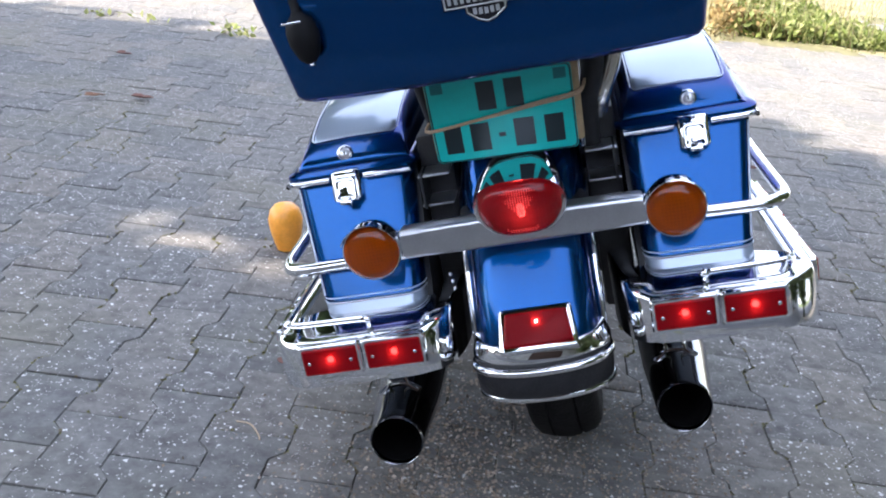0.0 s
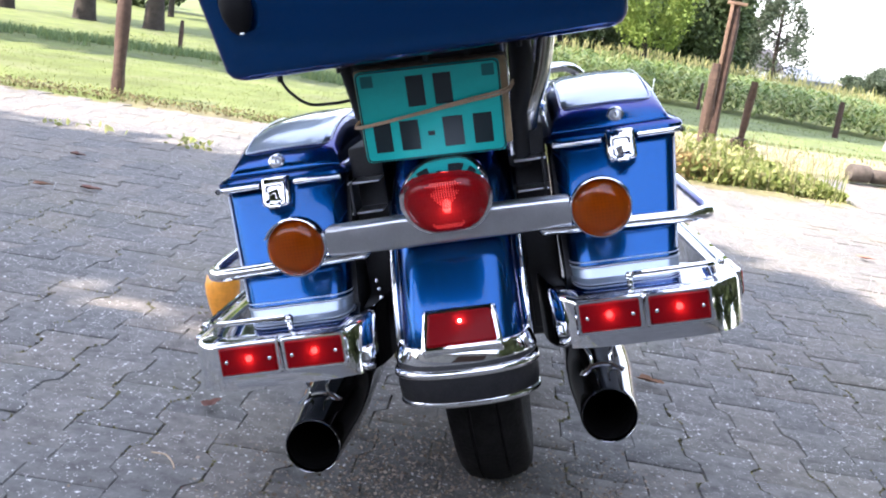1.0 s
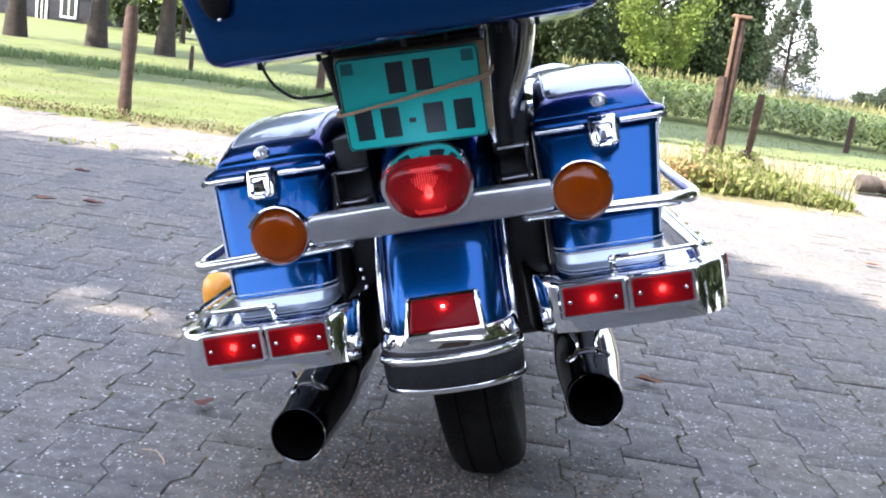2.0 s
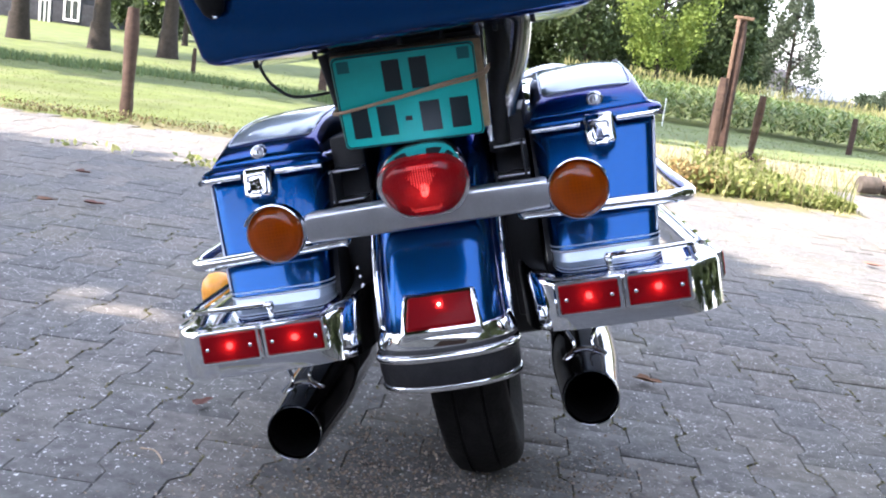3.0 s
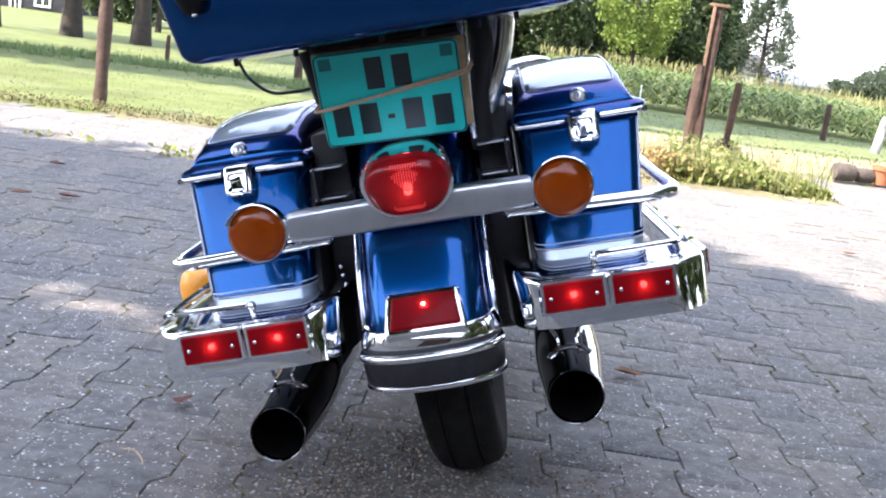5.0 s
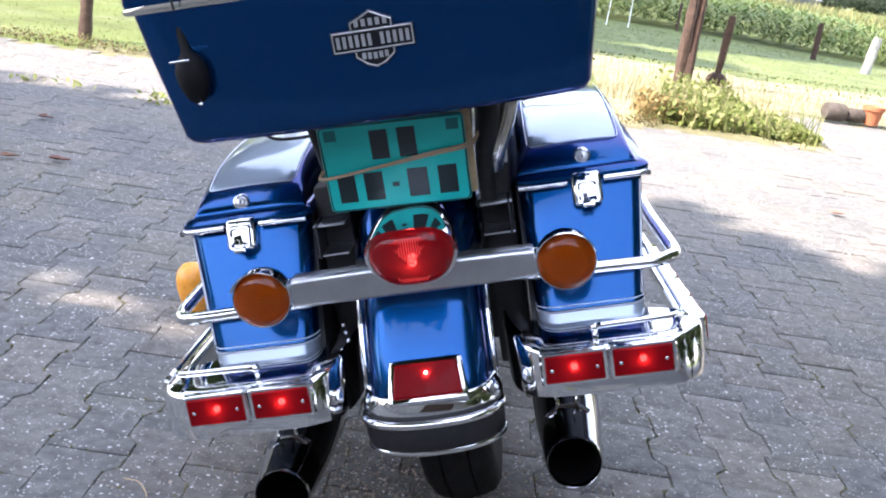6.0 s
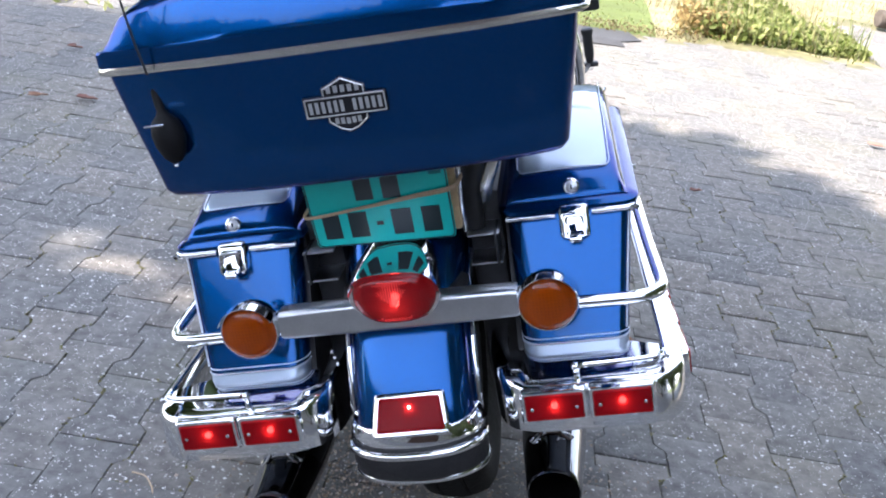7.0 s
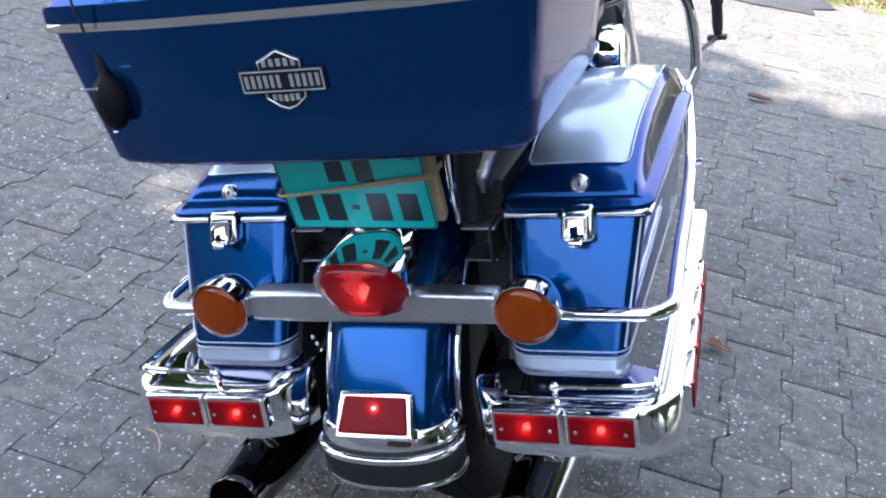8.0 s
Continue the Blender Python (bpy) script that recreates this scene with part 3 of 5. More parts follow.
        fr = loft([[m @ Vector((a, q, b)) for a, b in rrect(-w, w, -h, h, 0.005, 3)] for w, h, q in
                   ((0.0495, 0.0235, 0.004), (0.0495, 0.0235, -0.003), (0.047, 0.0215, -0.0055), (0.0435, 0.0195, -0.0055), (0.0432, 0.0193, 0.0))], cap1=False)
        lamp = part("side_lamp", fr, CHROME, bar, "small side lamp with red lens")
        body = loft([[m @ Vector((a, q, b)) for a, b in rrect(-w, w, -h, h, 0.003, 3)] for w, h, q in ((0.0425, 0.019, 0.0), (0.0425, 0.019, -0.0065), (0.0405, 0.0175, -0.0085))])
        part_sub(body, RED_LENS, lamp)
        part("bulb", ball(m @ Vector((0, -0.003, 0)), 0.003), BULB, lamp, "glowing bulb")
    return bar


def part_sub(bm, mat, parent):
    return part("lens", bm, mat, parent, "red plastic lens")


def ball(c, r, sx=1, sy=1, sz=1, seg=14):
    bm = bmesh.new()
    bmesh.ops.create_uvsphere(bm, u_segments=seg, v_segments=max(6, seg * 2 // 3), radius=r)
    for v in bm.verts:
        v.co = Vector((c[0] + v.co.x * sx, c[1] + v.co.y * sy, c[2] + v.co.z * sz))
    return bm


def guard_rail(s):
    """The upper chrome tube round the case."""
    z = 0.538
    pts = [(s * 0.145, 0.115, z + 0.006), (s * 0.20, 0.112, z + 0.004), (s * 0.30, 0.116, z), (s * 0.362, 0.121, z - 0.002), (s * 0.387, 0.135, z - 0.003), (s * 0.398, 0.165, z - 0.004), (s * 0.396, 0.22, z - 0.001), (s * 0.390, 0.34, z + 0.003), (s * 0.384, 0.50, z + 0.010), (s * 0.375, 0.66, z + 0.018), (s * 0.360, 0.82, z + 0.040), (s * 0.338, 1.0, z + 0.080)]
    rail = part("guard_rail", tube(pts, 0.0105, 14, 5), CHROME, bike, "chrome tube rail round the case")
    part("clamp_bolt", lathe([(0.005, 0), (0.005, 0.014), (0.0065, 0.015), (0.0065, 0.021), (0.004, 0.023)], pose(s * 0.373, 0.68, z + 0.02, 0, s * 80, 0), 10), CHROME, rail)
    for e in (-1, 1):
        part("rail_fork", tube([(s * 0.340, 0.985, z + 0.076), (s * (0.338 + 0.010 * e), 1.0, z + 0.09), (s * (0.338 + 0.021 * e), 1.01, z + 0.112)], 0.009, 10, 3, None, 0.003), CHROME, rail, "tapered chrome fork at the end of the rail")
    part("rail_end", ball((s * 0.142, 0.115, z + 0.006), 0.0115), CHROME, rail)
    return rail


def turn_signal(s):
    c = (s * 0.2265, 0.036, 0.580)
    shell = lathe([(0.0440, -0.006), (0.0452, -0.002), (0.0452, 0.004), (0.0445, 0.014), (0.041, 0.030), (0.035, 0.046), (0.022, 0.058), (0.008, 0.063)], pose(*c, -90, 0, 0), 28)
    sig = part("turn_signal", shell, CHROME, bike, "round amber turn signal in a chrome shell")
    vis = loft([[(c[0] + r * math.cos(a), c[1] + y, c[2] + r * math.sin(a)) for a in np.linspace(radians(25), radians(155), 15)] for r, y in ((0.0456, 0.004), (0.0464, -0.019), (0.0450, -0.0195), (0.0442, 0.002))], False, False, False)
    part("visor", vis, CHROME, sig)
    part("lens", lathe([(0.0432, 0.0), (0.0432, 0.004), (0.0418, 0.008), (0.037, 0.0135), (0.027, 0.0175), (0.012, 0.020), (0.003, 0.0205)], REAR(*c), 28), AMBER_LENS, sig, "amber plastic lens", 60)
    part("reflector", lathe([(0.041, 0.0), (0.03, -0.001)], pose(c[0], c[1] - 0.001, c[2], 90, 0, 0), 24), AMBER_BACK, sig)
    part("collar", tube([(s * 0.176, 0.066, 0.578), (s * 0.196, 0.066, 0.579)], 0.0185, 16, 1), CHROME, sig)
    return sig


def signal_bar():
    loops = [[(x, 0.062 + a, 0.5785 + b) for a, b in rrect(-0.019, 0.019, -h, h, 0.008, 4)] for x, h in ((-0.182, 0.0205), (-0.178, 0.0225), (-0.09, 0.024), (0.09, 0.024), (0.178, 0.0225), (0.182, 0.0205))]
    bar = part("signal_bar", loft(loops), ALU, bike, "brushed aluminium bar carrying the lamps")
    for s in (-1, 1):
        part("strut", tube([(s * 0.075, 0.07, 0.575), (s * 0.09, 0.16, 0.58)], 0.012, 10, 1), BLACK, bar)


def tail_lamp():
    def outline(w, h, z0, y, k=0.0):
        out = []
        for i in range(32):
            a = 2 * math.pi * i / 32
            ca, sa = math.cos(a), math.sin(a)
            e = 0.62
            x = w * math.copysign(abs(ca) ** e, ca)
            z = h * math.copysign(abs(sa) ** 0.85, sa)
            x *= 1 - 0.16 * max(0, -z / h)
            out.append((x * 0.92 + 0.006, y + 0.008 + k * z, z0 + z))
        return out
    shell = loft([outline(0.068, 0.044, 0.617, 0.016, -0.42), outline(0.0735, 0.049, 0.618, 0.013, -0.48), outline(0.0745, 0.05, 0.620, 0.020, -0.38), outline(0.072, 0.05, 0.626, 0.05, -0.1),
                  outline(0.064, 0.046, 0.634, 0.10, 0), outline(0.052, 0.036, 0.642, 0.145, 0), outline(0.04, 0.02, 0.646, 0.165, 0)], 60)
    lamp = part("tail_lamp", shell, CHROME, bike, "lit red tail lamp with a sloping chrome hood", 60)
    part("lens", loft([outline(0.0675, 0.0435, 0.617, 0.0175, -0.22), outline(0.0665, 0.0425, 0.617, 0.011, -0.22), outline(0.06, 0.037, 0.617, 0.003, -0.22), outline(0.045, 0.026, 0.617, -0.002, -0.22), outline(0.02, 0.011, 0.617, -0.005, -0.22)]), TAIL_LENS, lamp, "ribbed red lens, lit from inside", 60)
    part("bulb", ball((0.006, 0.021, 0.612), 0.0055, 1.2, 0.7, 1.6), BULB, lamp, "glowing bulb")
    # prisms moulded into the lens: a fan above, an arc below
    prisms = bmesh.new()
    for i in range(-8, 9):
        for j in range(-11, 11):
            x, dz = i * 0.0036, j * 0.0033
            fan = dz > -0.004 and abs(x) < 0.006 + max(dz, 0) * 0.85 and (x / 0.055) ** 2 + (dz / 0.036) ** 2 < 0.95
            arc = abs(x) < 0.025 and 0.66 < (x / 0.05) ** 2 + (dz / 0.0365) ** 2 < 0.98 and dz < 0
            if fan or arc:
                q = (x / 0.06) ** 2 + (dz / 0.037) ** 2
                join(prisms, ball((0.006 + x, 0.0025 + 0.008 * q - 0.22 * dz, 0.617 + dz), 0.0013, 0.95, 0.6, 1.15, 6))
    tagged(part("prism_fan", prisms, PRISM, lamp, "bright fan-shaped prism relief in the red lens"), kind="stuff")


WHEEL_Y, WHEEL_Z = 0.365, 0.334


def fender():
    prof = []
    for i in range(-10, 11):
        u = i / 10
        x = 0.094 * math.sin(u * math.pi / 2 * 0.98)
        drop = 0.075 * (1 - math.cos(u * math.pi / 2 * 0.98)) ** 2.3
        prof.append((x, -drop))
    inner = [(x * 0.97, d - 0.004) for x, d in prof[::-1]]
    side = spline([(0, y, z) for y, z in ((-0.004, 0.352), (-0.001, 0.385), (0.006, 0.42), (0.022, 0.455), (0.045, 0.495), (0.074, 0.54), (0.112, 0.59), (0.160, 0.64), (0.225, 0.682), (0.30, 0.703), (0.38, 0.706), (0.50, 0.69), (0.60, 0.65))], 4)
    loops = []
    for k, c in enumerate(side):
        d = side[min(k + 1, len(side) - 1)] - side[max(k - 1, 0)]
        out = Vector((0, -d.z, d.y)).normalized()
        loops.append([(x, c.y + out.y * q, c.z + out.z * q) for x, q in prof + inner])
    fen = part("rear_fender", loft(loops), BLUE, bike, "curved blue rear fender")
    for s in (-1, 1):
        pts = []
        for k in range(9):
            a = radians(170 - k * 9)
            pts.append((s * 0.099, WHEEL_Y + 0.305 * math.cos(a), WHEEL_Z + 0.305 * math.sin(a)))
        part("fender_strut", tube(pts, 0.0062, 10, 3), CHROME, fen, "chrome fender strut")
    # lamp at the fender's tip
    tl = pose(0.002, 0.0, 0.434, 90 - 36, 0, 0)
    for nm, mt, w, h, z0, z1, lab in (("tip_lamp_frame", CHROME, 0.0570, 0.0335, -0.032, 0.006, "chrome frame of the fender tip lamp"), ("lens", RED_LENS, 0.0495, 0.0262, -0.006, 0.0095, "red lens")):
        lp = [[tl @ Vector((a * (1 + 0.06 * (-b / h)), b, z)) for a, b in rrect(-w2, w2, -h2, h2, 0.004, 3)] for w2, h2, z in ((w, h, z0), (w, h, z1 - 0.003), (w - 0.003, h - 0.003, z1))]
        part(nm, loft(lp), mt, fen, lab)
    part("bulb", ball(tl @ Vector((0, 0.010, 0.0055)), 0.0046), BULB, fen, "glowing bulb")
    # flange below the lamp and the rubber bumper
    def band(z0, z1, hw, y0, bow, out, name, mat, lab, thick=0.02, slope=0.0):
        lps = []
        zc, hh = (z0 + z1) / 2, (z1 - z0) / 2
        for i in range(25):
            u = -1 + i / 12
            x = hw * math.sin(u * math.pi / 2)
            e = abs(x / hw)
            y = y0 + bow * (1 - max(1 - e ** 2.4, 0) ** (1 / 2.4))
            n = Vector((math.sin(u * math.pi / 2) * 0.8, -math.cos(u * math.pi / 2) - 0.2)).normalized()
            q = out * (1 - 0.7 * abs(u) ** 8)
            sec = [(-thick, -1)] + [(q * math.cos(radians(a)) ** 0.7 + slope * (1 - math.sin(radians(a))) / 2, math.sin(radians(a))) for a in (-86, -65, -40, -15, 15, 40, 65, 86)] + [(-thick, 1)]
            lps.append([(x + n.x * o, y + n.y * o, zc + hh * k) for o, k in sec])
        part(name, loft(lps), mat, fen, lab, 60)
    band(0.383, 0.411, 0.099, -0.006, 0.075, 0.004, "tip_flange", CHROME, "chrome flange", slope=0.009)
    band(0.322, 0.390, 0.101, -0.010, 0.075, 0.0115, "bumper_pad", RUBBER, "black rubber bumper strip")
    band(0.364, 0.380, 0.1035, -0.012, 0.075, 0.0135, "bumper_bead", CHROME, "chrome bead")
    band(0.3185, 0.3320, 0.1030, -0.0085, 0.075, 0.0095, "bumper_bead", CHROME, "chrome bead")
    return fen


def wheel(y, z, R, hw, name):
    """A road tyre with a grooved tread on a rim."""
    loops = []
    sec = [(-0.7, -0.095), (-0.95, -0.065), (-1.0, -0.042), (-0.95, -0.024), (-0.78, -0.009), (-0.42, -0.001), (-0.40, -0.005), (-0.34, -0.005), (-0.32, 0.0), (0.0, 0.003), (0.32, 0.0), (0.34, -0.005), (0.40, -0.005), (0.42, -0.001), (0.78, -0.009), (0.95, -0.024), (1.0, -0.042), (0.95, -0.065), (0.7, -0.095)]
    for k in range(65):
        a = 2 * math.pi * k / 64
        loops.append([(u * hw, y + (R + d) * math.cos(a), z + (R + d) * math.sin(a)) for u, d in sec])
    w = part("wheel", loft(loops, False, False), TYRE, bike, name)
    m = pose(0, y, z, 0, 90, 0)
    part("rim", lathe([(0.03, -0.045), (0.06, -0.03), (R - 0.10, -0.03), (R - 0.085, -0.045), (R - 0.075, -0.045), (R - 0.075, 0.045), (R - 0.085, 0.045), (R - 0.10, 0.03), (0.06, 0.03), (0.03, 0.045)], m, 32), BLACK, w, "black rim")
    return w


def muffler(tip):
    x, y, z = tip
    m = pose(x, y, z, -90, 0, 0)
    bm = lathe([(0.0004, 0.21), (0.0388, 0.21), (0.0388, 0.006), (0.0395, 0.001), (0.0408, 0.0), (0.042, 0.003), (0.0428, 0.012), (0.046, 0.06), (0.052, 0.14), (0.055, 0.22), (0.055, 0.48), (0.040, 0.54), (0.024, 0.60), (0.022, 0.80)], m, 32)
    mu = part("muffler", bm, DARKENED_CHROME, bike, "exhaust muffler in darkened chrome with an open end", 50)
    part("muffler_bore", lathe([(0.0004, 0.195), (0.0375, 0.195), (0.0378, 0.009), (0.0385, 0.009), (0.0385, 0.2), (0.0004, 0.2)], m, 28), SOOT_AND_SLOT, mu)
    br = bmesh.new()
    arc = [(x + 0.0475 * math.sin(radians(a)), y + 0.10, z + 0.0505 * math.cos(radians(a))) for a in range(-45, 46, 15)]
    tube(arc, 0.0034, 8, 2, br)
    for e in (-1, 1):
        tube([(x + e * 0.030, y + 0.092, z + 0.038), (x + e * 0.017, y + 0.094, z + 0.050), (x + e * 0.014, y + 0.098, z + 0.062), (x + e * 0.022, y + 0.105, z + 0.078)], 0.0032, 8, 3, br)
    part("hanger", br, CHROME, mu)
    return mu


def tour_case():
    """The top case over the rear fender."""
    def ring(z, hw, inset=0.0, arch=0.0, yf=0.37):
        h = hw - inset
        out = []
        for i in range(25):
            u = -1 + i / 12
            out.append((h * u * 0.955, -0.108 + inset + 0.024 * abs(u) ** 2.8, 0))
        back = -0.13 * (min(z, 1.014) - 0.94)
        out += [(h * 0.976, -0.0795 + inset, 0), (h * 0.991, -0.070 + inset, 0), (h * 0.999, -0.054 + inset, 0), (h, -0.034 + inset, 0)]
        out += [(h, y, 0) for y in np.linspace(0.02, yf - 0.05 - inset, 6)] + [(h - 0.015, yf - 0.015 - inset, 0), (h - 0.05, yf - inset, 0)]
        out += [(x, yf - inset, 0) for x in np.linspace(h - 0.1, -h + 0.1, 7)]
        out += [(-h + 0.05, yf - inset, 0), (-h + 0.015, yf - 0.015 - inset, 0)] + [(-h, y, 0) for y in np.linspace(yf - 0.05 - inset, 0.02, 6)]
        out += [(-h, -0.034 + inset, 0), (-h * 0.999, -0.054 + inset, 0), (-h * 0.991, -0.070 + inset, 0), (-h * 0.976, -0.0795 + inset, 0)]
        return [(x + 0.013, y + (back if y < 0.1 else 0), z + arch * (1 - (x / hw) ** 2)) for x, y, _ in out]
    case = part("top_case", loft([ring(0.832, 0.272, 0.03), ring(0.8335, 0.2725, 0.014), ring(0.838, 0.273, 0.005), ring(0.847, 0.274), ring(0.90, 0.283), ring(0.96, 0.294), ring(1.012, 0.302)]), BLUE, bike, "blue top case over the rear fender")
    part("trim_band", loft([ring(1.0115, 0.306), ring(1.0125, 0.3135), ring(1.0148, 0.3165), ring(1.0185, 0.3165), ring(1.022, 0.3125)]), CREAM, case, "pale metal band under the lid", 60)
    part("lid", loft([ring(1.022, 0.312), ring(1.024, 0.3145), ring(1.040, 0.3145), ring(1.0435, 0.311), ring(1.0445, 0.304), ring(1.050, 0.302, 0.004), ring(1.072, 0.302, 0.02, 0.03), ring(1.077, 0.302, 0.028, 0.034), ring(1.105, 0.302, 0.09, 0.03), ring(1.125, 0.302, 0.16, 0.01)]), BLUE, case, "blue domed lid", 24)
    # maker's badge as plain shapes
    bp = REAR(0.018, -0.1085, 0.942, 7.4)
    bx = [(-0.053, -0.014), (0.053, -0.014), (0.053, 0.014), (-0.053, 0.014)]
    sh = [(0, -0.037), (0.012, -0.033), (0.026, -0.022), (0.028, 0.024), (0.02, 0.027), (0.0, 0.037), (-0.02, 0.027), (-0.028, 0.024), (-0.026, -0.022), (-0.012, -0.033)]
    sh2 = [(x * 0.92, y * 0.93) for x, y in sh]
    badge = part("badge", extrude_poly(sh, bp, 0.003, 0.03), BADGE_DARK, case, "dark and silver shield badge")
    bm = extrude_poly(bx, bp, 0.0048, 0.02)
    part("badge_bar", bm, BADGE_DARK, badge)
    ol = bmesh.new()
    for poly, zz in ((sh2, 0.003), ([(x * 0.95, y * 0.85) for x, y in bx], 0.005)):
        for a, b in zip(poly, poly[1:] + poly[:1]):
            tube([bp @ Vector((*a, zz)), bp @ Vector((*b, zz))], 0.0011, 6, 1, ol)
    def mark(cx, cy, hw2, hh, zz):
        loft([[bp @ Vector((cx + a * hw2, cy + b * hh, q)) for a, b in ((-1, -1), (1, -1), (1, 1), (-1, 1))] for q in (zz - 0.002, zz)], bm=ol)
    for k in range(12):
        if k != 6:
            mark(-0.044 + k * 0.008, 0, 0.0022, 0.0075, 0.0056)
    for k in range(5):
        mark(-0.018 + k * 0.009, 0.0215, 0.0026, 0.0045, 0.0042)
        mark((-0.018 + k * 0.009) * 0.8, -0.021 + abs(k - 2) * 0.0005, 0.0024, 0.004, 0.0042)
    part("badge_relief", ol, BADGE_LIGHT, badge, "silver lines and bars")
    # aerial
    ax = -0.216
    m = pose(ax, -0.104, 0.893, -6, -6, 0)
    ant = part("aerial_mount", lathe([(0.006, 0.0), (0.014, 0.008), (0.0205, 0.026), (0.0215, 0.042), (0.0175, 0.056), (0.009, 0.064), (0.0064, 0.069), (0.006, 0.118), (0.005, 0.128)], m, 18), material("aerial_rubber", (0.006, 0.006, 0.007), 0.65, 0, 0, 0.3, 60, spec=0.15), case, "black rubber aerial base")
    part("aerial_clip", box(ax - 0.022, ax + 0.004, -0.131, -0.126, 0.948, 0.951, 0.001), CHROME, case)
    part("aerial_tip", ball((ax + 0.004, -0.118, 0.893), 0.0036, 1, 0.8, 0.6), CHROME, case)
    part("aerial_wire", tube([(ax - 0.006, -0.116, 1.012), (ax - 0.012, -0.125, 1.10), (ax - 0.03, -0.11, 1.35), (ax - 0.05, -0.08, 1.6)], 0.0016, 6, 4), BLACK, case, "thin black whip aerial")
    hinge = bmesh.new()
    box(0.315, 0.343, 0.06, 0.10, 0.985, 1.035, 0.004, hinge)
    part("side_latch", hinge, BLACK, case, "black latch on the side")
    for i in range(7):
        part("bolt", lathe([(0.004, 0), (0.004, -0.008), (0.002, -0.009)], pose(-0.20 + i * 0.066 + 0.01 * (i % 2), 0.0 + 0.05 * (i % 3), 0.832), 8), BLACK, case)
    return case


def number_plate():
    # plate leans back at its top
    b, t = Vector((-0.003, 0.090, 0.680)), Vector((0.003, 0.040, 0.818))
    up = (t - b).normalized()
    right = Vector((0.9985, 0.03, -0.045)).normalized()
    right = (right - up * right.dot(up)).normalized()
    nor = right.cross(up)
    m = Matrix((right, up, nor)).transposed().to_4x4()
    m.translation = (b + t) / 2
    w, h = 0.105, 0.0725
    pl = part("number_plate", extrude_poly(rrect(-w, w, -h, h, 0.008, 4), m, 0.0025, 0.004), TEAL, bike, "teal number plate with dark marks")
    rim = bmesh.new()
    pts = [m @ Vector((x, y, 0.0026)) for x, y in rrect(-w + 0.002, w - 0.002, -h + 0.002, h - 0.002, 0.008, 4)]
    tube(pts + [pts[0]], 0.0011, 5, 1, rim)
    part("rim_line", rim, PLATE_INK, pl)
    for cx, cy, cw, ch in ((-0.019, 0.036, 0.026, 0.048), (0.021, 0.036, 0.026, 0.048), (-0.076, -0.033, 0.026, 0.048), (-0.036, -0.033, 0.028, 0.048), (-0.004, -0.033, 0.010, 0.007), (0.029, -0.033, 0.030, 0.048), (0.073, -0.033, 0.028, 0.048)):
        part("mark", extrude_poly([(cx - cw / 2, cy - ch / 2), (cx + cw / 2, cy - ch / 2), (cx + cw / 2, cy + ch / 2), (cx - cw / 2, cy + ch / 2)], m, 0.0032, 0.01), PLATE_INK, pl)
    for cx in (-0.088, 0.088):
        part("seal", extrude_poly([(cx - 0.009, 0.048), (cx + 0.009, 0.048), (cx + 0.009, 0.066), (cx - 0.009, 0.066)], m, 0.0028, 0.01), material("plate_seal", (0.0, 0.17, 0.18), 0.5), pl)
    back = extrude_poly(rrect(-w - 0.002, w + 0.010, -h + 0.006, h, 0.006, 3), m @ pose(0, 0, -0.022), 0.014, 0.0)
    part("backing_board", back, TAN, pl, "tan backing board")
    part("holder", extrude_poly(rrect(-w - 0.006, w + 0.004, -h + 0.01, h + 0.006, 0.006, 3), m @ pose(0, 0, -0.04), 0.014, 0.0), BLACK, pl)
    strands = bmesh.new()
    for dz, dd in ((0.0, 0.0), (0.005, 0.004)):
        pts = [(-w - 0.006, -0.014 + dz * 0.3, -0.02), (-w - 0.004, -0.013 + dz * 0.3, 0.004), (-0.03, -0.001 + dd * 0.4, 0.0055 + dz * 0.1), (0.05, 0.011 + dd, 0.0055), (w + 0.004, 0.019 + dz, 0.004), (w + 0.018, 0.022 + dz, -0.02)]
        tube([m @ Vector(p) for p in pts], 0.0019, 6, 4, strands)
    part("elastic_band", strands, BAND, pl, "tan elastic band stretched over the plate")
    return pl


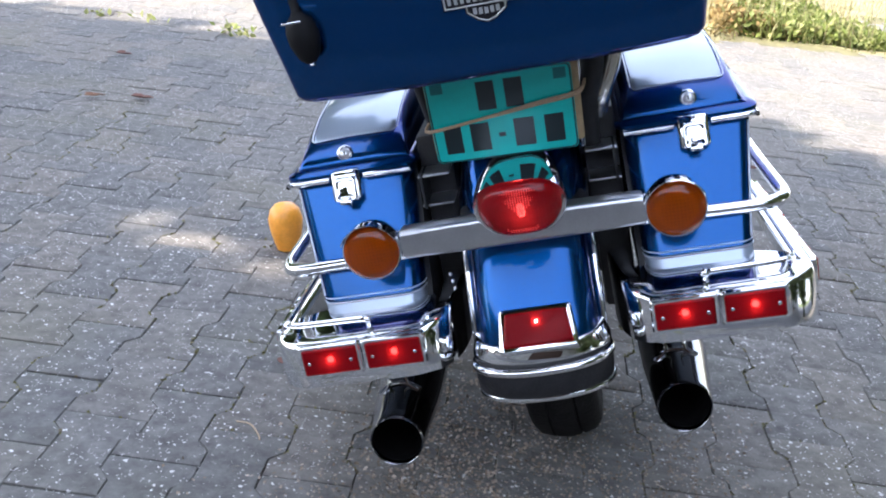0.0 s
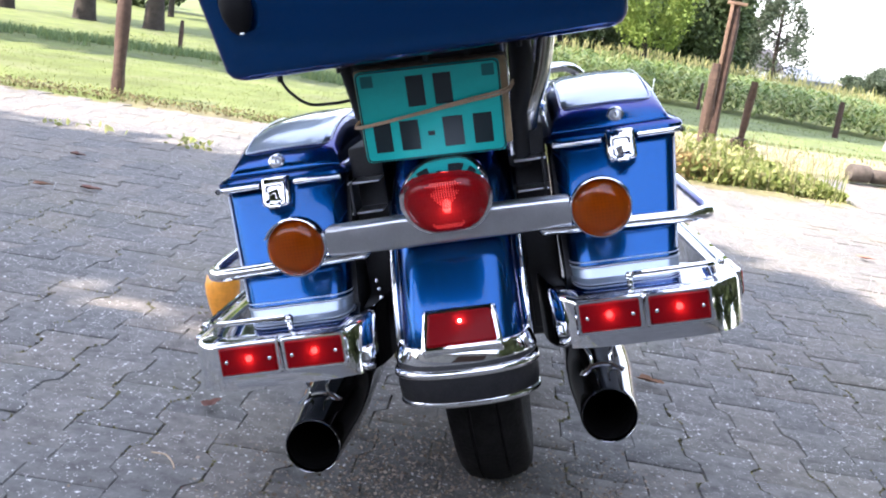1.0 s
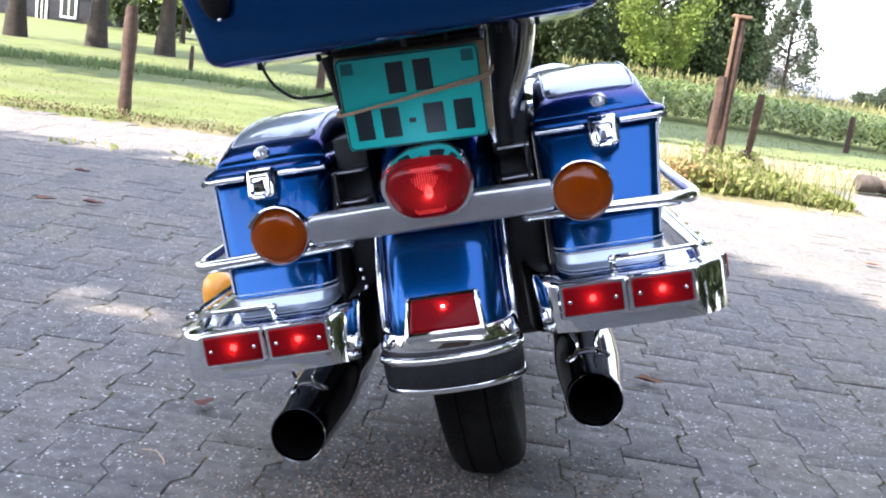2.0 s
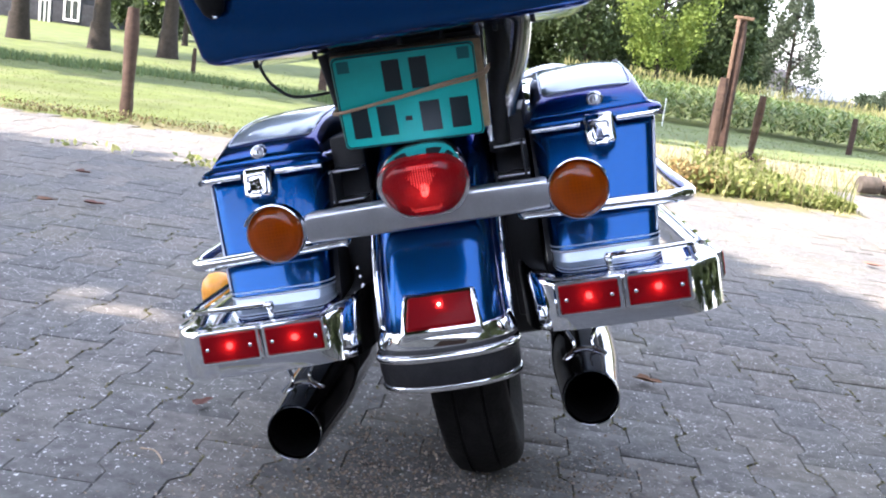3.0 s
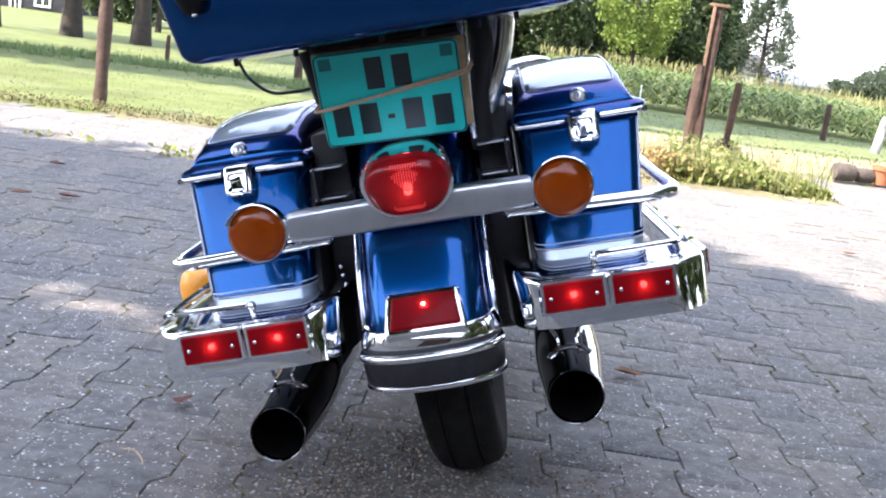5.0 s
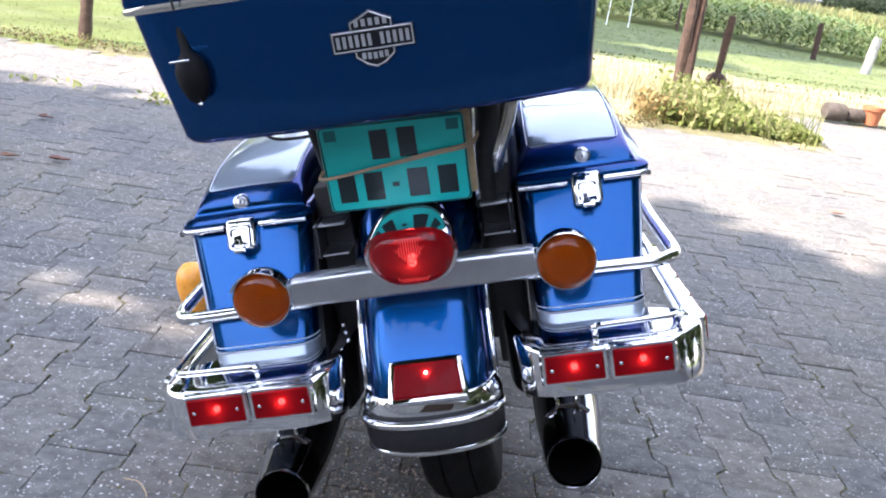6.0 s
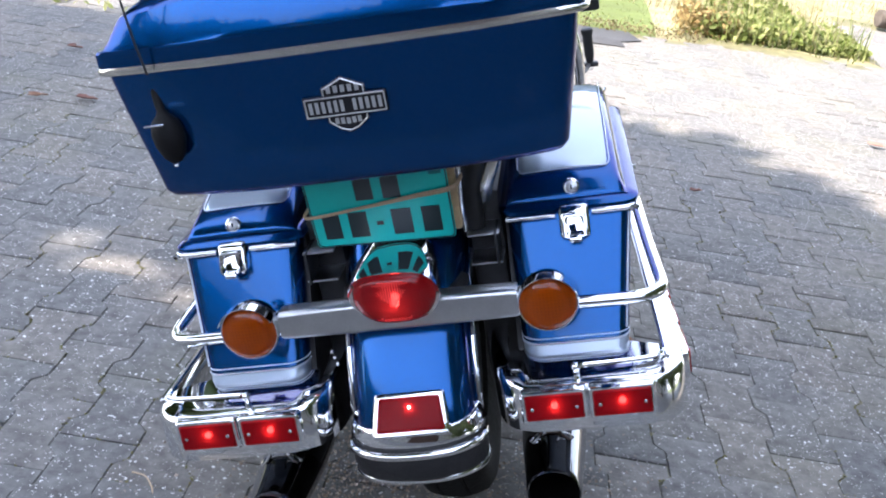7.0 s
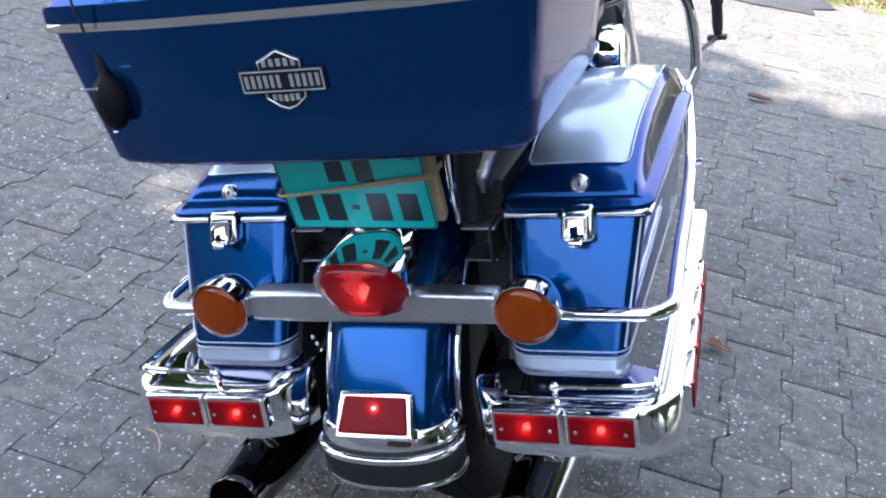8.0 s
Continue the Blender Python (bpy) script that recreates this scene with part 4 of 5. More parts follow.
def chassis():
    """Dark filler boxes, brackets, seat, tank and front end."""
    # added boxes that keep the gap between the cases black
    fr = bmesh.new()
    for s in (-1, 1):
        box(min(s * 0.105, s * 0.160), max(s * 0.105, s * 0.160), 0.22, 0.74, 0.36, 0.70, 0.006, fr)
    box(-0.11, 0.11, 0.30, 0.75, 0.70, 0.80, 0.01, fr)
    filler_ob = part("frame", fr, BLACK, bike, "black filler boxes between the cases")
    for s in (-1, 1):
        for z in (0.60, 0.648):
            bm = bmesh.new()
            box(min(s * 0.108, s * 0.158), max(s * 0.108, s * 0.158), 0.16, 0.225, z - 0.0015, z + 0.0015, 0.0005, bm)
            part("bracket", bm, ALU, filler_ob)
        part("bracket_plate", box(min(s * 0.150, s * 0.154), max(s * 0.150, s * 0.154), 0.15, 0.225, 0.598, 0.65, 0.001), BLACK, filler_ob)
    for i in range(4):
        part("bolt", ball((-0.127, 0.105 + 0.01 * i, 0.50 - 0.016 * i), 0.0035), CHROME, filler_ob)
    part("case_bracket", tube([(0.180, 0.18, 0.838), (0.174, 0.18, 0.81), (0.164, 0.18, 0.775), (0.146, 0.18, 0.735), (0.135, 0.20, 0.70)], 0.016, 14, 5), CREAM, filler_ob, "bent pale metal bracket")
    part("case_bracket", tube([(0.136, 0.15, 0.838), (0.140, 0.15, 0.80), (0.132, 0.16, 0.76), (0.122, 0.18, 0.72), (0.116, 0.2, 0.64)], 0.018, 12, 5), BLACK, filler_ob, "black bracket")
    part("case_bracket", tube([(0.119, 0.13, 0.83), (0.116, 0.13, 0.79), (0.110, 0.14, 0.74), (0.106, 0.16, 0.66)], 0.005, 10, 5), CHROME, filler_ob)
    part("case_bracket", tube([(-0.125, 0.12, 0.83), (-0.118, 0.13, 0.78), (-0.108, 0.15, 0.70)], 0.010, 10, 5), BLACK, filler_ob)
    part("cable", tube([(-0.271, 0.30, 0.842), (-0.267, 0.30, 0.823), (-0.254, 0.30, 0.80), (-0.227, 0.30, 0.777), (-0.193, 0.30, 0.772), (-0.157, 0.30, 0.773), (-0.125, 0.30, 0.78)], 0.0028, 8, 6), RUBBER, filler_ob, "black cable")
    seat = loft([[(x, y, z) for x, z in rrect(-w, w, z0, z1, 0.03, 4)] for y, w, z0, z1 in ((0.40, 0.13, 0.74, 0.82), (0.44, 0.16, 0.72, 0.86), (0.65, 0.16, 0.66, 0.84), (0.80, 0.13, 0.62, 0.77), (1.02, 0.11, 0.62, 0.75), (1.12, 0.08, 0.64, 0.75))])
    part("seat", seat, SEATMAT, bike, "black vinyl seat", 50)
    tank = loft([[(x, y, z) for x, z in rrect(-w, w, z0, z1, r, 5)] for y, w, z0, z1, r in ((1.10, 0.06, 0.70, 0.78, 0.03), (1.16, 0.10, 0.66, 0.81, 0.06), (1.32, 0.125, 0.66, 0.86, 0.08), (1.48, 0.11, 0.70, 0.88, 0.07), (1.58, 0.07, 0.76, 0.87, 0.05))])
    part("fuel_tank", tank, BLUE, bike, "blue fuel tank", 50)
    eng = box(-0.16, 0.16, 0.86, 1.42, 0.16, 0.62, 0.03)
    part("engine", eng, BLACK, bike, "black engine block")
    for yy, tl2 in ((1.02, -14), (1.22, 16)):
        cyl = part("cylinder", lathe([(0.075, 0.0), (0.08, 0.01), (0.074, 0.02), (0.08, 0.03), (0.074, 0.04), (0.08, 0.05), (0.074, 0.06), (0.08, 0.07), (0.074, 0.08), (0.08, 0.09), (0.07, 0.10)], pose(0.06, yy, 0.52, tl2, 0, 0), 20), BLACK, bike)
        part("rocker_cover", lathe([(0.082, 0.10), (0.085, 0.105), (0.085, 0.135), (0.07, 0.15), (0.03, 0.155)], pose(0.06, yy, 0.52, tl2, 0, 0), 20), CHROME, cyl, "chrome rocker cover")
    part("air_cleaner", lathe([(0.05, 0.0), (0.075, 0.004), (0.078, 0.02), (0.074, 0.045), (0.06, 0.052), (0.02, 0.054)], pose(0.15, 1.12, 0.65, 0, 90, 0), 28), CHROME, bike, "round chrome air cleaner cover")
    fork = bmesh.new()
    for s in (-1, 1):
        tube([(s * 0.09, 1.93, 0.30), (s * 0.09, 1.66, 0.98)], 0.024, 14, 1, fork)
    part("fork", fork, CHROME, bike, "chrome front fork")
    part("handlebar", tube([(-0.40, 1.30, 1.02), (-0.30, 1.42, 1.05), (-0.12, 1.60, 1.0), (0.12, 1.60, 1.0), (0.30, 1.42, 1.05), (0.40, 1.30, 1.02)], 0.012, 10, 5), CHROME, bike)
    part("side_stand", tube([(-0.14, 1.02, 0.20), (-0.19, 1.04, 0.163), (-0.236, 1.06, 0.122), (-0.262, 1.065, 0.118)], 0.011, 8, 3), BLACK, bike)
    # engine guard tube and foot peg on the right
    for s in (-1, 1):
        part("engine_guard", tube([(s * 0.10, 1.47, 0.71), (s * 0.20, 1.47, 0.735), (s * 0.262, 1.48, 0.73), (s * 0.294, 1.49, 0.698), (s * 0.304, 1.50, 0.64), (s * 0.306, 1.53, 0.56), (s * 0.292, 1.56, 0.48), (s * 0.22, 1.56, 0.34), (s * 0.10, 1.52, 0.24)], 0.0140, 12, 6), CHROME, bike, "bent chrome engine guard tube")
        peg = bmesh.new()
        lathe([(0.008, 0), (0.012, 0.012), (0.0145, 0.03), (0.0145, 0.085), (0.018, 0.09), (0.018, 0.102), (0.012, 0.106)], pose(s * 0.339, 1.80, 0.535), 14, peg)
        box(s * 0.339 - 0.028, s * 0.339 + 0.024, 1.785, 1.815, 0.527, 0.540, 0.003, peg)
        part("foot_peg", peg, BLACK, bike, "black foot peg folded up")
        part("peg_arm", tube([(s * 0.306, 1.53, 0.56), (s * 0.32, 1.68, 0.54), (s * 0.335, 1.79, 0.533)], 0.006, 8, 3), BLACK, bike)


for side in (-1, 1):
    saddlebag(side)
    bumper(side)
    guard_rail(side)
    turn_signal(side)
signal_bar()
tail_lamp()
fender()
wheel(0.488, 0.327, 0.310, 0.066, "black rear tyre")
wheel(1.95, 0.322, 0.31, 0.05, "black front tyre")
muffler((-0.239, -0.03, 0.290))
muffler((0.201, -0.006, 0.277))
tour_case()
number_plate()
chassis()


# ---- paving ----
PITCH_X, PITCH_Y, PAV_TURN = 0.1365, 0.251, radians(2.0)


def paver_mesh(far=False):
    """One I-shaped interlocking paver with rounded upper edges."""
    w1, w2, L = 0.0805, 0.0550, 0.1242
    half = [(w1, -L), (w1, -0.078), (w1 - 0.003, -0.073), (w2 + 0.003, -0.0512), (w2, -0.0462), (w2, 0.0462), (w2 + 0.003, 0.0512), (w1 - 0.003, 0.073), (w1, 0.078), (w1, L)]
    poly = half + [(-x, y) for x, y in half[::-1]]
    lo = [(x, y, -0.03) for x, y in poly]
    mid = [(x, y, -0.0024) for x, y in poly]
    top = [(x * (1 - 0.0019 / abs(x)), y * (1 - (0.004 if abs(y) > 0.12 else 0.0006) / abs(y)), 0.0) for x, y in poly]
    return poly, [lo, mid, top]


poly, levels = paver_mesh()
pav_bm = loft(levels, cap0=False)
pav_me = mesh_of(pav_bm, 50)
pav_me.name = "paver"
pav_me.materials.append(PAVER)
paving = tagged(new("pavement"), "grey interlocking concrete pavers with sandy joints", "paving", kind="structure")
spots = []
rng = random.Random(5)
ca, sa = math.cos(PAV_TURN), math.sin(PAV_TURN)
for i in range(-58, 40):
    for j in range(-12, 32):
        u = 0.88 + i * PITCH_X - 0.002
        v = 2.94 + j * PITCH_Y + (PITCH_Y / 2 if i % 2 else 0)
        du, dv = u - 0.88, v - 2.94
        x, y = 0.88 + du * ca - dv * sa, 2.94 + du * sa + dv * ca
        if -6.8 < x < 4.8 and 0.42 < y < verge(x) - 0.10:
            spots.append((x, y))
spots.sort(key=lambda p: math.hypot((p[0] - 0.35) * 0.8, p[1] - 2.3))
near_spots, rest = spots[:300], spots[300:]


def paver_pose(x, y):
    # a settled, slightly uneven lay
    z = swell(x, y) + 0.0025 * noise.noise((x * 1.3, y * 1.3, 3)) + rng.uniform(-0.0015, 0.0015)
    gx = (swell(x + 0.02, y) - swell(x - 0.02, y)) / 0.04
    gy = (swell(x, y + 0.02) - swell(x, y - 0.02)) / 0.04
    return pose(x, y, z, math.degrees(gy) + rng.uniform(-0.8, 0.5), -math.degrees(gx) + rng.uniform(-0.55, 0.55), math.degrees(PAV_TURN) + rng.uniform(-0.5, 0.5))


for x, y in near_spots:
    ob = new("paver", pav_me)
    ob.parent = paving
    ob.matrix_basis = paver_pose(x, y)
base_v = np.array([p for lv in levels for p in lv])
k = len(poly)
fv, ff = [], []
for x, y in rest:
    m = np.array(paver_pose(x, y))
    off = len(fv)
    fv.extend((base_v @ m[:3, :3].T + m[:3, 3]).tolist())
    for lv in range(2):
        for i in range(k):
            j = (i + 1) % k
            ff.append((off + lv * k + i, off + lv * k + j, off + (lv + 1) * k + j, off + (lv + 1) * k + i))
    ff.append(tuple(off + 2 * k + i for i in range(k)))
me = bpy.data.meshes.new("paver_field")
me.from_pydata(fv, [], ff)
me.materials.append(PAVER_FAR)
rest_ob = new("paver_field", me)
rest_ob.parent = paving
tagged(rest_ob, kind="stuff")


# ---- plants ----
def leaf_mesh(name, centres, size, mat, rs, parent=None, ratio=0.55, up=0.3):
    """Many small bent leaves round the given centres."""
    n = len(centres)
    c = np.asarray(centres)
    d = rs.normal(size=(n, 3))
    d[:, 2] = d[:, 2] * 0.6 + up
    d /= np.linalg.norm(d, axis=1)[:, None]
    e = np.cross(d, rs.normal(size=(n, 3)))
    e /= np.linalg.norm(e, axis=1)[:, None] + 1e-9
    f = np.cross(d, e)
    s = (size * rs.uniform(0.6, 1.3, n))[:, None]
    v = np.stack([c - e * s * 0.5, c + f * s * ratio * 0.5 + d * s * 0.08, c + e * s * 0.5, c - f * s * ratio * 0.5 + d * s * 0.08], 1).reshape(-1, 3)
    q = np.arange(n)[:, None] * 4
    faces = np.concatenate([q + [[0, 1, 2]], q + [[0, 2, 3]]], 1).reshape(-1, 3)
    me = bpy.data.meshes.new(name)
    me.from_pydata(v.tolist(), [], faces.tolist())
    me.materials.append(mat)
    ob = new(name, me)
    ob.parent = parent
    return ob


def clump_points(rs, centre, radii, clumps, per, spread, hollow=0.55):
    """Leaf places in clumps through an ellipsoid, denser to its outside."""
    out = []
    for _ in range(clumps):
        d = rs.normal(size=3)
        d /= np.linalg.norm(d)
        r = rs.uniform(hollow, 1.0) ** 0.7
        cc = np.array(centre) + d * r * np.array(radii)
        out.append(cc + rs.normal(size=(per, 3)) * spread * rs.uniform(0.6, 1.3))
    return np.concatenate(out)


def tree(name, x, y, height, crown_base, spread, trunk_r, mat, label, seed, leaf=0.45, clumps=140, per=45, lean=0.0, shape=(1, 1), squash=1.0, cone=0.0):
    """Tapered trunk with limbs, and a crown of leaf clumps."""
    rs = np.random.RandomState(seed)
    z0 = land(x, y) if not in_yard(x, y) else 0
    root = new(name)
    root.matrix_basis = pose(x, y, z0)
    tagged(root, label, "tree")
    bm = bmesh.new()
    tube([(0, 0, -0.2), (trunk_r * 0.1, 0, height * 0.12), (lean * 0.3, 0, height * 0.35), (lean, 0.1, height * 0.8)], trunk_r * 1.15, 12, 4, bm, trunk_r * 0.25)
    lathe([(trunk_r * 1.45, -0.15), (trunk_r * 1.28, 0.12), (trunk_r * 1.16, 0.5), (trunk_r * 1.05, 0.9)], pose(0, 0, 0), 12, bm)
    for i in range(9):
        a = i * 2.4 + rs.uniform(-0.3, 0.3)
        h = crown_base + (height - crown_base) * (0.05 + 0.08 * i)
        L = spread * rs.uniform(0.6, 0.9)
        tube([(lean * h / height, 0, h), (L * 0.45 * math.cos(a), L * 0.45 * math.sin(a), h + L * 0.25), (L * math.cos(a), L * math.sin(a), h + L * 0.5)], trunk_r * 0.35, 7, 3, bm, trunk_r * 0.08)
    part("trunk", bm, BARK, root)
    cz = (height + crown_base) / 2
    pts = clump_points(rs, (lean * 0.7, 0, cz), (spread * shape[0], spread * shape[1], (height - crown_base) / 2 * squash), clumps, per, spread * 0.13)
    if cone:
        t = np.clip((pts[:, 2] - crown_base) / (height - crown_base), 0, 1)
        pts[:, :2] *= (1.15 - cone * t)[:, None]
    leaf_mesh("crown", pts, leaf, mat, rs, root)
    return root


# moss and sand crumbs along the joints, thicker in some spots
rs_m = np.random.RandomState(17)
outline = np.array(poly)
crumbs = []
for x, y in spots[:620]:
    k = rs_m.randint(0, len(outline), 46)
    f = rs_m.rand(46)[:, None]
    q = outline[k] * (1 - f) + outline[(k + 1) % len(outline)] * f + rs_m.normal(size=(46, 2)) * 0.0022
    for qx, qy in q:
        wx, wy = x + qx * ca - qy * sa, y + qx * sa + qy * ca
        if noise.noise((wx * 3.3, wy * 3.3, 4)) + 0.5 * noise.noise((wx * 11, wy * 11, 8)) > 0.12:
            crumbs.append((wx, wy, swell(wx, wy) + rs_m.uniform(-0.002, 0.0012)))
tagged(leaf_mesh("joint_moss", np.array(crumbs), 0.0085, MOSS, rs_m, None, 0.7, 1.2), "yellow green moss and sand in the paving joints", "moss", kind="stuff")


# brown grit gathered round the rear wheel
GRIT = varied("brown_grit", [(0.17, 0.13, 0.095), (0.27, 0.215, 0.165), (0.4, 0.34, 0.28)], 0.9, by_island=True)
gp = np.concatenate([rs_m.normal(size=(n, 2)) * (sx, sy) + (gx, gy) for gx, gy, sx, sy, n in ((0.12, 1.95, 0.13, 0.20, 2600), (0.02, 1.72, 0.14, 0.1, 1100), (0.46, 1.9, 0.10, 0.22, 1500))])
tagged(leaf_mesh("grit", np.array([(x, y, swell(x, y) + 0.0022) for x, y in gp]), 0.008, GRIT, rs_m, None, 0.8, 2.0), "brown grit and crumbs lying on the pavers", "grit", kind="stuff")


# an unseen tree added beside the yard to shade the bike
rs0 = np.random.RandomState(11)
shade = new("shade_tree")
SHADE_AT = Vector((-1.25, 1.35, 0)) + SUN_TO * (8.0 / SUN_TO.z)
shade.matrix_basis = pose(SHADE_AT.x, SHADE_AT.y, 0)
tagged(shade, "unseen tall broadleaf tree added to shade the bike", "tree")
bm = bmesh.new()
tube([(0, 0, -0.1), (0.05, 0, 2), (0.1, 0.05, 5), (0.0, 0.1, 9)], 0.32, 12, 4, bm, 0.1)
for i in range(8):
    a = i * 2.4
    tube([(0.05, 0, 4 + i * 0.45), (1.6 * math.cos(a), 1.6 * math.sin(a), 5.2 + i * 0.5), (3.2 * math.cos(a), 3.2 * math.sin(a), 6.2 + i * 0.45)], 0.1, 7, 3, bm, 0.03)
part("trunk", bm, BARK, shade)
ang, rad = rs0.uniform(0, 2 * math.pi, 940), np.sqrt(rs0.uniform(0, 1, 940))
rad[720:] = rs0.uniform(0.93, 1.02, 220)   # extra rim clumps keep the shade's edge crisp
# crown outline is fitted to the shade's edge on the paving
bulge = 1 - 0.10 * np.exp(-((ang - 0.9) / 0.45) ** 2) - 0.04 * np.exp(-((ang - 1.75) / 0.3) ** 2) + 0.015 * np.sin(7 * ang)
bulge += 0.38 * np.exp(-(((ang + 0.45 + math.pi) % (2 * math.pi) - math.pi) / 0.5) ** 2)
cen = np.stack([4.4 * rad * bulge * np.cos(ang), 4.3 * rad * bulge * np.sin(ang), np.zeros(940)], 1)
hgt = 2.3 * np.sqrt(np.clip(1 - 0.85 * rad ** 2, 0.1, 1)) * rs0.uniform(-1, 1, 940)
cen += np.outer(hgt / SUN_TO.z, np.array(SUN_TO)) + np.array([0, 0, 8.0])
pts = np.concatenate([c + rs0.normal(size=(46, 3)) * (0.24 if k < 720 else 0.15) for k, c in enumerate(cen)])
# gaps in the crown let two flecks of sun through
ray = np.array(SUN_TO)
for gx, gy, gr in ((-0.84, 2.91, 0.20), (-0.61, 2.68, 0.22)):
    rel = pts + np.array([SHADE_AT.x - gx, SHADE_AT.y - gy, 0])
    off = rel - (rel @ ray)[:, None] * ray
    pts = pts[(np.linalg.norm(off, axis=1) > gr) | (rs0.rand(len(pts)) < 0.07)]
leaf_mesh("crown", pts, 0.37, OAK, rs0, shade)
tree("meadow_tree", -17.8, 35, 14, 5.0, 5.0, 0.31, OAK, "old oak with a straight trunk in the meadow", 21, clumps=110)
tree("meadow_tree", -15.2, 35.5, 14, 5.0, 5.0, 0.30, OAK, "old oak with a straight trunk in the meadow", 22, clumps=110)
tree("meadow_tree", -12.7, 35.2, 14, 4.6, 5.0, 0.28, OAK, "old oak with a slanting trunk in the meadow", 23, clumps=110, lean=0.8)
# two unseen oaks added to lay shade on the left meadow
tree("meadow_tree", -11.6, 11.0, 12, 5.5, 3.6, 0.30, OAK, "unseen oak added to shade the meadow", 24, 0.5, 260, 60, shape=(1.6, 0.85))
tree("meadow_tree", -15.0, 16.5, 12, 5.5, 4.0, 0.30, OAK, "unseen oak added to shade the meadow", 26, 0.5, 260, 60, shape=(1.5, 1.3))
# unseen trees added on the right: they block sky light and darken the paving
for i, (x, y, h) in enumerate(((5.1, -2.5, 9.0), (5.0, 0.8, 9.5), (5.2, 3.8, 8.5), (8.2, 8.2, 8.0))):
    tree("side_screen_tree", x, y, h, 0.5, 2.3, 0.12, OAK, "unseen leafy tree added to darken the yard's right", 40 + i, 0.34, 190, 60)
# unseen tall oaks added beyond the fence to lay shade across the meadow
for i, (x, y, h, b, w) in enumerate(((-10.8, 16.6, 18, 9.5, 3.0), (-13.6, 22.3, 26, 13, 3.4), (-13.5, 22.0, 31, 21, 2.8), (-14.6, 24.0, 32, 21, 3.2))):
    tree("meadow_tree", x, y, h, b, w, 0.34, OAK, "unseen tall oak added to shade the meadow", 90 + i, 0.55, 170, 60)
tree("garden_tree", -17.4, 50, 6, 1.7, 2.6, 0.12, LIME, "light green garden tree before the house", 25, 0.3, 70, 40)
tree("maple_tree", 5.4, 62, 9.5, 1.6, 2.5, 0.22, LIME, "bright green young tree at the field edge", 31, 0.22, 80, 190)
tree("dark_tree", 11.0, 80, 13, 1.0, 3.0, 0.3, OAK, "dark green tree behind the maize field", 32, 0.36, 230, 130)
tree("dark_tree", 1.5, 76, 13, 1.2, 4.6, 0.3, OAK, "dark green tree behind the maize field", 33, 0.34, 190, 95)
tree("dark_tree", -4.5, 80, 13, 1.2, 5.0, 0.3, OAK, "dark green tree behind the maize field", 34, 0.34, 190, 95)
tree("dark_tree", 7.5, 92, 15, 1.0, 5.0, 0.3, OAK, "dark green tree behind the maize field", 35, 0.34, 190, 95)
tree("dark_tree", 14.6, 96, 7.0, 0.6, 3.0, 0.3, OAK, "dark green tree behind the maize field", 38, 0.4, 190, 110)
for i, (x, y, h) in enumerate(((-9, 84, 5), (-4, 86, 5.5), (0.5, 84, 6), (4.5, 86, 5), (8.5, 84, 5.5), (12.0, 86, 5))):
    tree("field_shrub", x, y, h, 0.1, 2.9, 0.15, OAK, "dark green shrub in the hedge behind the maize", 80 + i, 0.4, 90, 80)
tree("tall_tree", 18.1, 90, 10.5, 1.2, 3.0, 0.26, GREYLEAF, "tall airy tree beside the barns", 37, 0.24, 120, 75, squash=1.05, cone=0.95)
for i, (x, y, h) in enumerate(((-24.0, 60, 3.6), (-21.2, 58, 4.2), (-18.0, 60, 3.8), (-14.5, 62, 4.4), (-16.3, 58, 4.6), (-12.4, 60, 4.8))):
    tree("garden_shrub", x, y, h, 0.2, 2.0, 0.1, OAK, "dark green garden shrub beside the house", 70 + i, 0.3, 60, 60)
# the greyer, lighter leaf colour stands in for haze on far trees
for i, (x, y, h) in enumerate(((57, 190, 4.5), (64, 196, 7), (72, 200, 6), (84, 205, 8), (51, 188, 2.6), (98, 205, 8))):
    tree("far_tree", x, y, h, 0.1, h * 0.8, 0.25, GREYLEAF, "distant tree on the horizon", 50 + i, 0.5, 110, 60)


